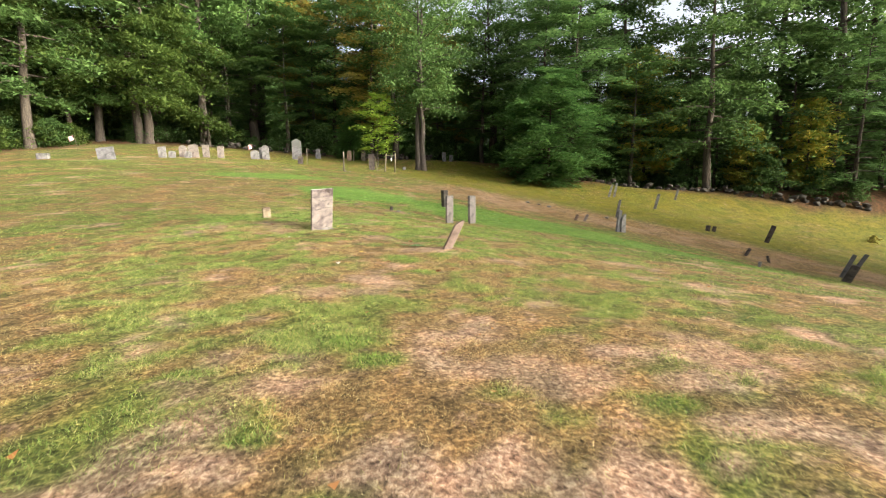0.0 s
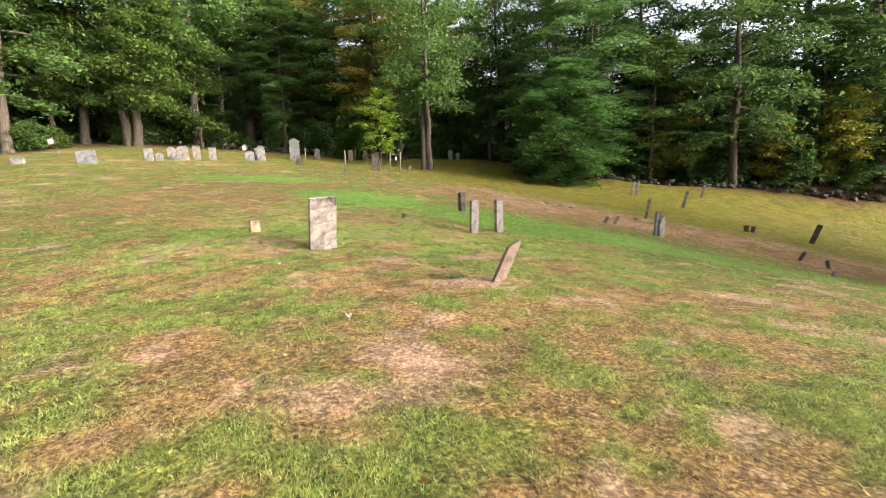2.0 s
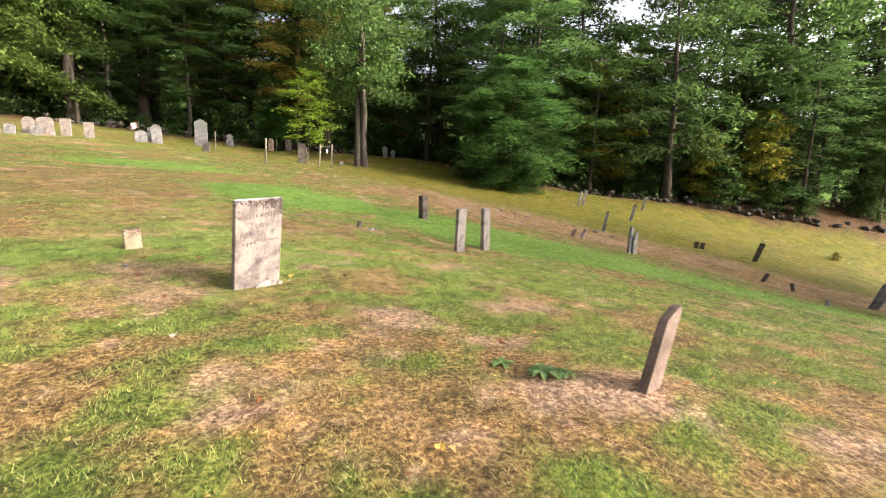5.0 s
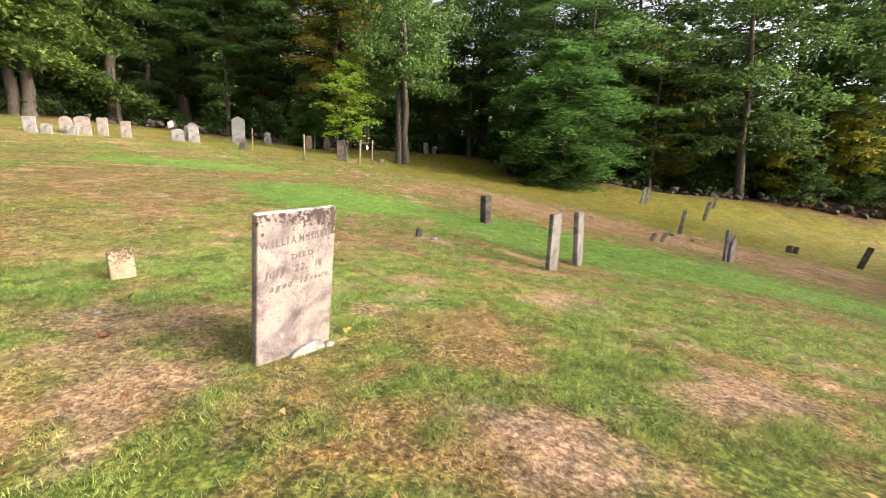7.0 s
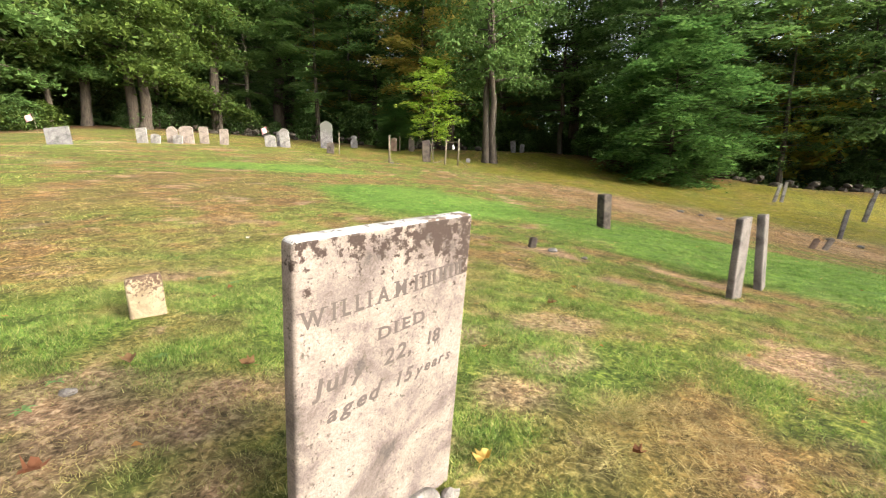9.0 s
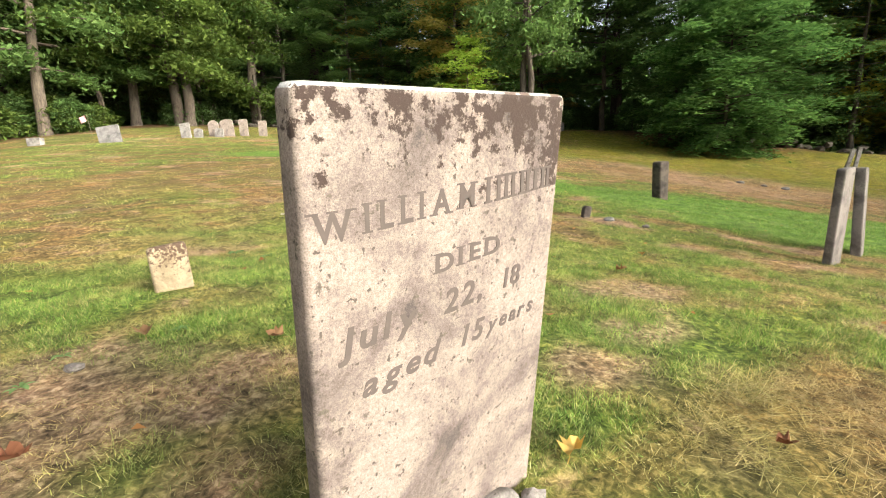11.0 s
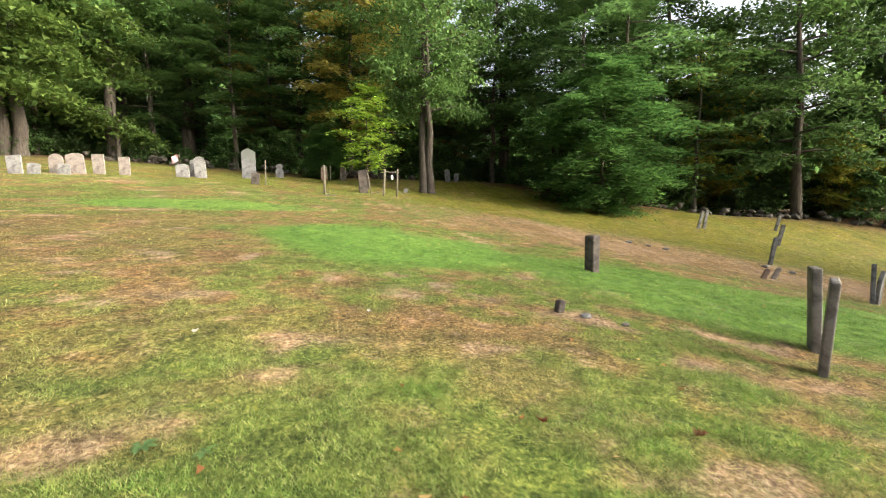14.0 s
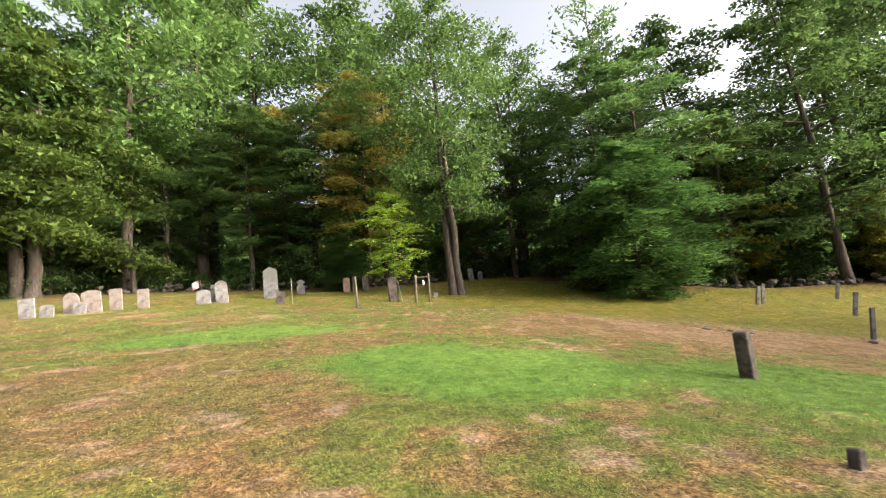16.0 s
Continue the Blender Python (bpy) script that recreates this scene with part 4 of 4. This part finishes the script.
def rails():
    for (ax, ay, az), (bx, by, bz) in (((-5.85, 38.0, 1.38), (-5.1, 38.5, 1.42)), ((-5.85, 38.0, 0.3), (-6.55, 37.9, 0.03)), ((-5.1, 38.5, 0.4), (-4.45, 38.2, 0.03)), ((-8.68, 35.25, 0.3), (-8.35, 35.1, 0.03)), ((-8.72, 35.25, 0.22), (-8.95, 35.1, 0.03))):
        vs, fs = [], []
        a, b = Vector((ax, ay, ground_z(ax, ay) + az)), Vector((bx, by, ground_z(bx, by) + bz))
        tube([a, a.lerp(b, 0.5) - Vector((0, 0, 0.03)), b], [0.022, 0.02, 0.018], 6, vs, fs)
        me = bpy.data.meshes.new("fence_rail")
        fill(me, vs, fs)
        me.materials.append(WOOD_POST)
        tagged(new("fence_rail", me), "thin weathered wooden rail or brace at the fence posts", "fence rail", "rails of the small fence")


rails()


def grave_flag(x, y):
    e = thing("grave_flag", at(x, y, 30, -6), "small faded flag on a stick beside the graves", "flag")
    vs, fs = [], []
    tube([(0, 0, -0.1), (0, 0, 1.25)], [0.012, 0.01], 6, vs, fs)
    me = bpy.data.meshes.new("stick")
    fill(me, vs, fs)
    part("stick", me, None, e).data.materials.append(WOOD_POST)
    bm = bmesh.new()
    bmesh.ops.create_grid(bm, x_segments=8, y_segments=8, size=0.2)
    for v in bm.verts:
        x0, y0 = v.co.x, v.co.y
        v.co = Vector((-0.24 + x0 * 0.8, 0.05 * math.sin(x0 * 14 + y0 * 5), 0.98 + y0 * 0.9 + x0 * 0.35))
    bmesh.ops.solidify(bm, geom=bm.faces[:], thickness=0.004)
    part("cloth", bm, mat_plain("faded_cloth", (0.36, 0.2, 0.2)), e)


grave_flag(-28.9, 34.2)
grave_flag(-16.75, 37.7)


def hung_pouch(x, y):
    """A small pale pouch tied to the fence's rail."""
    e = thing("hanging_pouch", pose(x, y, ground_z(x, y) + 1.36), "small white pouch hanging from the fence rail", "pouch")
    bm = boulder(31, 0.13, 0.1, 0.3)
    bmesh.ops.translate(bm, vec=(0, 0, -0.28), verts=bm.verts)
    part("bag", bm, mat_plain("white_cloth", (0.6, 0.58, 0.55)), e)
    vs, fs = [], []
    tube([(0, 0, -0.16), (0, 0, 0.03)], [0.008, 0.008], 5, vs, fs)
    me = bpy.data.meshes.new("string")
    fill(me, vs, fs)
    me.materials.append(WOOD_POST)
    part("string", me, None, e)


hung_pouch(-5.35, 38.33)


# ---- grass, fallen leaves, stones on the lawn ----
def grass():
    """Single blades on the lawn, thick beside the walk and thinning outwards."""
    g = np.random.default_rng(5)
    NEAR = 1500000
    X, Y = [], []
    for n, x0, x1, y0, y1 in ((NEAR, -9, 5, 1.2, 24), (420000, -26, 30, 6, 44), (300000, -6.8, 0.4, 10.6, 15.6), (130000, -3.4, 3.4, 1.4, 5.4)):
        X.append(g.uniform(x0, x1, n))
        Y.append(g.uniform(y0, y1, n))
    x, y = np.concatenate(X), np.concatenate(Y)
    green, bare, moss, litter, lush_and_shade = covers(x, y)
    tuft = 0.5 * cloud(x, y, 0.4, 61) + 0.5 * cloud(x, y, 0.14, 67)
    keep = g.uniform(0, 1, len(x)) < (0.6 + 0.4 * green) * (1 - 0.72 * bare) * (1 - litter) * (0.06 + 1.25 * step(tuft, 0.36, 0.6))
    order = np.arange(len(x))
    far = (order >= NEAR) & (order < NEAR + 420000)
    inner = step(np.minimum(np.minimum(x + 9, 5 - x), np.minimum(y - 1.2, 24 - y)), 0.0, 2.5)
    chance = g.uniform(0, 1, len(x))
    keep &= np.where(far, chance > inner, chance < inner)
    fine = order >= NEAR + 420000
    x, y, green, far, tuft, fine = x[keep], y[keep], green[keep], far[keep], tuft[keep], fine[keep]
    n = len(x)
    z = height(x, y) - 0.004
    size = (0.02 + 0.03 * green ** 1.5 * g.uniform(0.4, 1.4, n) + 0.026 * g.uniform(0, 1, n) ** 2) * (0.24 + 0.85 * tuft) * np.where(far, 1.25, 1.0)
    wide = g.uniform(0.0009, 0.0023, n) * np.where(far, 2.5, np.where(fine, 0.7, 1.0))
    az = g.uniform(0, 2 * np.pi, n)
    hay = 1 - step(oval(x, y, -2.35, 12.5, 0.6, 0.4, 30) + 1.2 * (cloud(x, y, 0.5, 83) - 0.5), 0.5, 1.1)
    size += 0.035 * hay * g.uniform(0, 1, n)
    tip = g.uniform(0.2, 1.2, n) * size + (1 - green) * g.uniform(0.0, 0.06, n) + hay * g.uniform(0, 0.14, n)
    la = g.uniform(0, 2 * np.pi, n)
    a = np.stack([np.cos(az) * wide, np.sin(az) * wide, 0 * x], -1)
    p = np.stack([x, y, z], -1)
    t = p + np.stack([np.cos(la) * tip, np.sin(la) * tip, size], -1)
    v = np.stack([p - a, p + a, t], 1).reshape(-1, 3)
    me = bpy.data.meshes.new("grass")
    fill(me, v, np.arange(3 * n).reshape(n, 3))
    jit = g.normal(0, 0.06, (2, n))
    put_attrs(me, np.repeat(x + jit[0], 3), np.repeat(y + jit[1], 3))
    me.materials.append(GRASS)
    tagged(new("grass", me), "short patchy grass, green tufts among dry straw blades", "grass", kind="stuff")


grass()


def fallen_leaves():
    """Dry leaves strewn over the lawn, curled up a little."""
    g = np.random.default_rng(9)
    n = 560
    x, y = g.uniform(-10, 7, n), g.uniform(1.5, 26, n)
    z = height(x, y) + 0.025
    me = leaf_mesh("fallen_leaves", np.stack([x, y, z], -1), 0.036, g, 0.75, LEAF_DRY, 1.35)
    tagged(new("fallen_leaves", me), "scattered dry orange and brown fallen leaves on the grass", "leaves", kind="stuff")


fallen_leaves()


def dry_leaf(x, y, size, turn, material, label, lift=0.03):
    """A lobed leaf, cupped along its midrib, lying in the grass with its stalk."""
    bm = bmesh.new()
    outline = [(0.0, -0.5), (0.22, -0.42), (0.5, -0.3), (0.34, -0.08), (0.56, 0.16), (0.26, 0.14), (0.2, 0.36), (0.0, 0.6), (-0.2, 0.36), (-0.26, 0.14), (-0.56, 0.16), (-0.34, -0.08), (-0.5, -0.3), (-0.22, -0.42)]
    hub = bm.verts.new((0, 0, 0))
    rim = [bm.verts.new((a * size, b * size, size * (1.1 * abs(a) ** 1.3 + 0.6 * b * b) + 0.12 * size * math.sin(9 * a + 5 * b + turn))) for a, b in outline]
    for i in range(len(rim)):
        bm.faces.new((hub, rim[i], rim[(i + 1) % len(rim)]))
    stalk = [bm.verts.new((dx * size, -b * size, 0.02 * size)) for dx, b in ((-0.025, 0.46), (0.025, 0.46), (0.05, 0.85), (0.01, 0.85))]
    bm.faces.new(stalk)
    bmesh.ops.solidify(bm, geom=bm.faces[:], thickness=0.0025)
    single("fallen_leaf", bm, material, pose(x, y, ground_z(x, y) + lift, 12, -9, turn), label, "leaf", "single fallen leaves")


LEAF_ORANGE = mat_plain("orange_dead_leaf", (0.3, 0.16, 0.085), 0.8)
LEAF_YELLOW = mat_plain("yellow_dead_leaf", (0.62, 0.42, 0.12), 0.8)
LEAF_PALE = mat_plain("bleached_dead_leaf", (0.62, 0.55, 0.54), 0.8)
LEAF_BROWN = mat_plain("brown_dead_leaf", (0.22, 0.09, 0.045), 0.85)
for i, (x, y, size, kind) in enumerate(((-1.94, 7.3, 0.09, 2), (-1.78, 8.33, 0.06, 1), (-1.15, 7.54, 0.07, 0), (-0.03, 7.11, 0.08, 0), (-0.26, 6.96, 0.08, 3), (-3.2, 12.18, 0.08, 1), (-5.22, 12.66, 0.09, 0), (-4.56, 12.74, 0.08, 0), (-4.89, 11.8, 0.09, 3), (-2.52, 12.32, 0.06, 3), (-4.25, 11.0, 0.08, 0), (-3.75, 9.95, 0.055, 2), (-1.0, 9.9, 0.1, 0), (-2.75, 10.2, 0.07, 0), (-4.4, 10.4, 0.07, 3), (-3.05, 10.6, 0.06, 0), (-6.4, 16.1, 0.065, 2), (-6.3, 18.4, 0.1, 0), (-4.9, 16.9, 0.06, 2), (-3.6, 14.6, 0.08, 3), (-2.6, 14.5, 0.08, 0))):
    dry_leaf(x, y, size, 67 * i, (LEAF_ORANGE, LEAF_YELLOW, LEAF_PALE, LEAF_BROWN)[kind], ("orange dead leaf curled up in the grass", "yellow dead leaf lying in the grass", "pale bleached dead leaf curled in the straw", "brown shrivelled dead leaf in the grass")[kind])


def weed(x, y, size, count, seed, label):
    """A low rosette of broad toothless leaves spreading from one root."""
    g = random.Random(seed)
    e = thing("weed", pose(x, y, ground_z(x, y)), label, "weed", "broad-leaved weeds")
    for k in range(count):
        reach, half = size * g.uniform(0.6, 1.1), size * g.uniform(0.13, 0.2)
        rise = g.uniform(0.2, 0.7)
        bm = bmesh.new()
        rows = []
        for q, f in ((0.0, 0.12), (0.25, 0.55), (0.5, 1.0), (0.75, 0.8), (1.0, 0.08)):
            z = reach * (rise * q - (rise + 0.05) * 0.9 * q * q) + 0.02
            rows.append([bm.verts.new((side * half * f, reach * q, z + abs(side) * half * 0.35 * f)) for side in (-1, 0, 1)])
        for one, two in zip(rows, rows[1:]):
            for i in range(2):
                bm.faces.new((one[i], one[i + 1], two[i + 1], two[i])).smooth = True
        part("leaf", bm, LEAF_WEED, e).matrix_basis = pose(0, 0, 0, 0, 0, 137.5 * k + g.uniform(-20, 20))
    return e


for i, (x, y, size, count, label) in enumerate(((-0.84, 9.27, 0.17, 12, "dark green broad-leaved weed beside the brown stone"), (-0.7, 9.2, 0.13, 9, "dark green broad-leaved weed beside the brown stone"), (-1.09, 9.51, 0.13, 9, "small dusty grey-green weed in the straw"), (-5.33, 12.16, 0.06, 8, "small blue-green weed in thin grass"), (-5.41, 12.4, 0.055, 7, "small blue-green weed in thin grass"), (-5.1, 12.75, 0.055, 7, "small blue-green weed in thin grass"), (-5.9, 14.35, 0.1, 8, "small blue-green weed in thin grass"), (-5.55, 14.3, 0.08, 7, "small blue-green weed in thin grass"))):
    weed(x, y, size, count, i, label)
for i, (x, y, s) in enumerate(((-5.3, 12.35, 0.09), (-2.2, 17.35, 0.16), (-1.75, 17.2, 0.13), (4.9, 30.2, 0.3), (5.6, 29.9, 0.24), (6.2, 29.6, 0.3), (9.6, 28.4, 0.35), (10.3, 27.9, 0.25), (-8.5, 35.0, 0.22), (-8.2, 35.2, 0.16))):
    single("stone", boulder(i + 20, s, s * 0.8, s * 0.5), MARBLE_PALE if i % 2 == 0 else MARBLE_GREY, pose(x, y, ground_z(x, y) + s * 0.08, 0, 0, 40 * i), "small pale stone lying in the grass", "stone", "loose stones")


# ---- low rubble wall along the woods ----
def rubble_wall():
    g = np.random.default_rng(12)
    shapes = []
    for k in range(7):
        me = mesh_of("stone", boulder(50 + k, 1.0, 0.8, 0.62, 1), FIELDSTONE)
        shapes.append(me)
    wall = tagged(new("wall_rubble"), "low dry-laid rubble wall along the woods' edge", "wall", kind="structure")
    for x in np.arange(-27, 40, 0.62):
        if -2.5 < x < 11.5:
            continue
        y0 = float(woods_edge(x)) + 1.1
        for course in range(2):
            if g.uniform() < 0.3 + 0.3 * course:
                continue
            xx, y = x + g.uniform(-0.15, 0.15) + 0.3 * course, y0 + g.uniform(-0.2, 0.2)
            ob = new("stone", shapes[int(g.integers(7))])
            ob.parent = wall
            s = g.uniform(0.55, 0.85)
            ob.matrix_basis = pose(xx, y, ground_z(xx, y) + 0.08 + 0.3 * course, g.uniform(-15, 15), g.uniform(-15, 15), g.uniform(0, 360)) @ Matrix.Scale(s, 4)


rubble_wall()
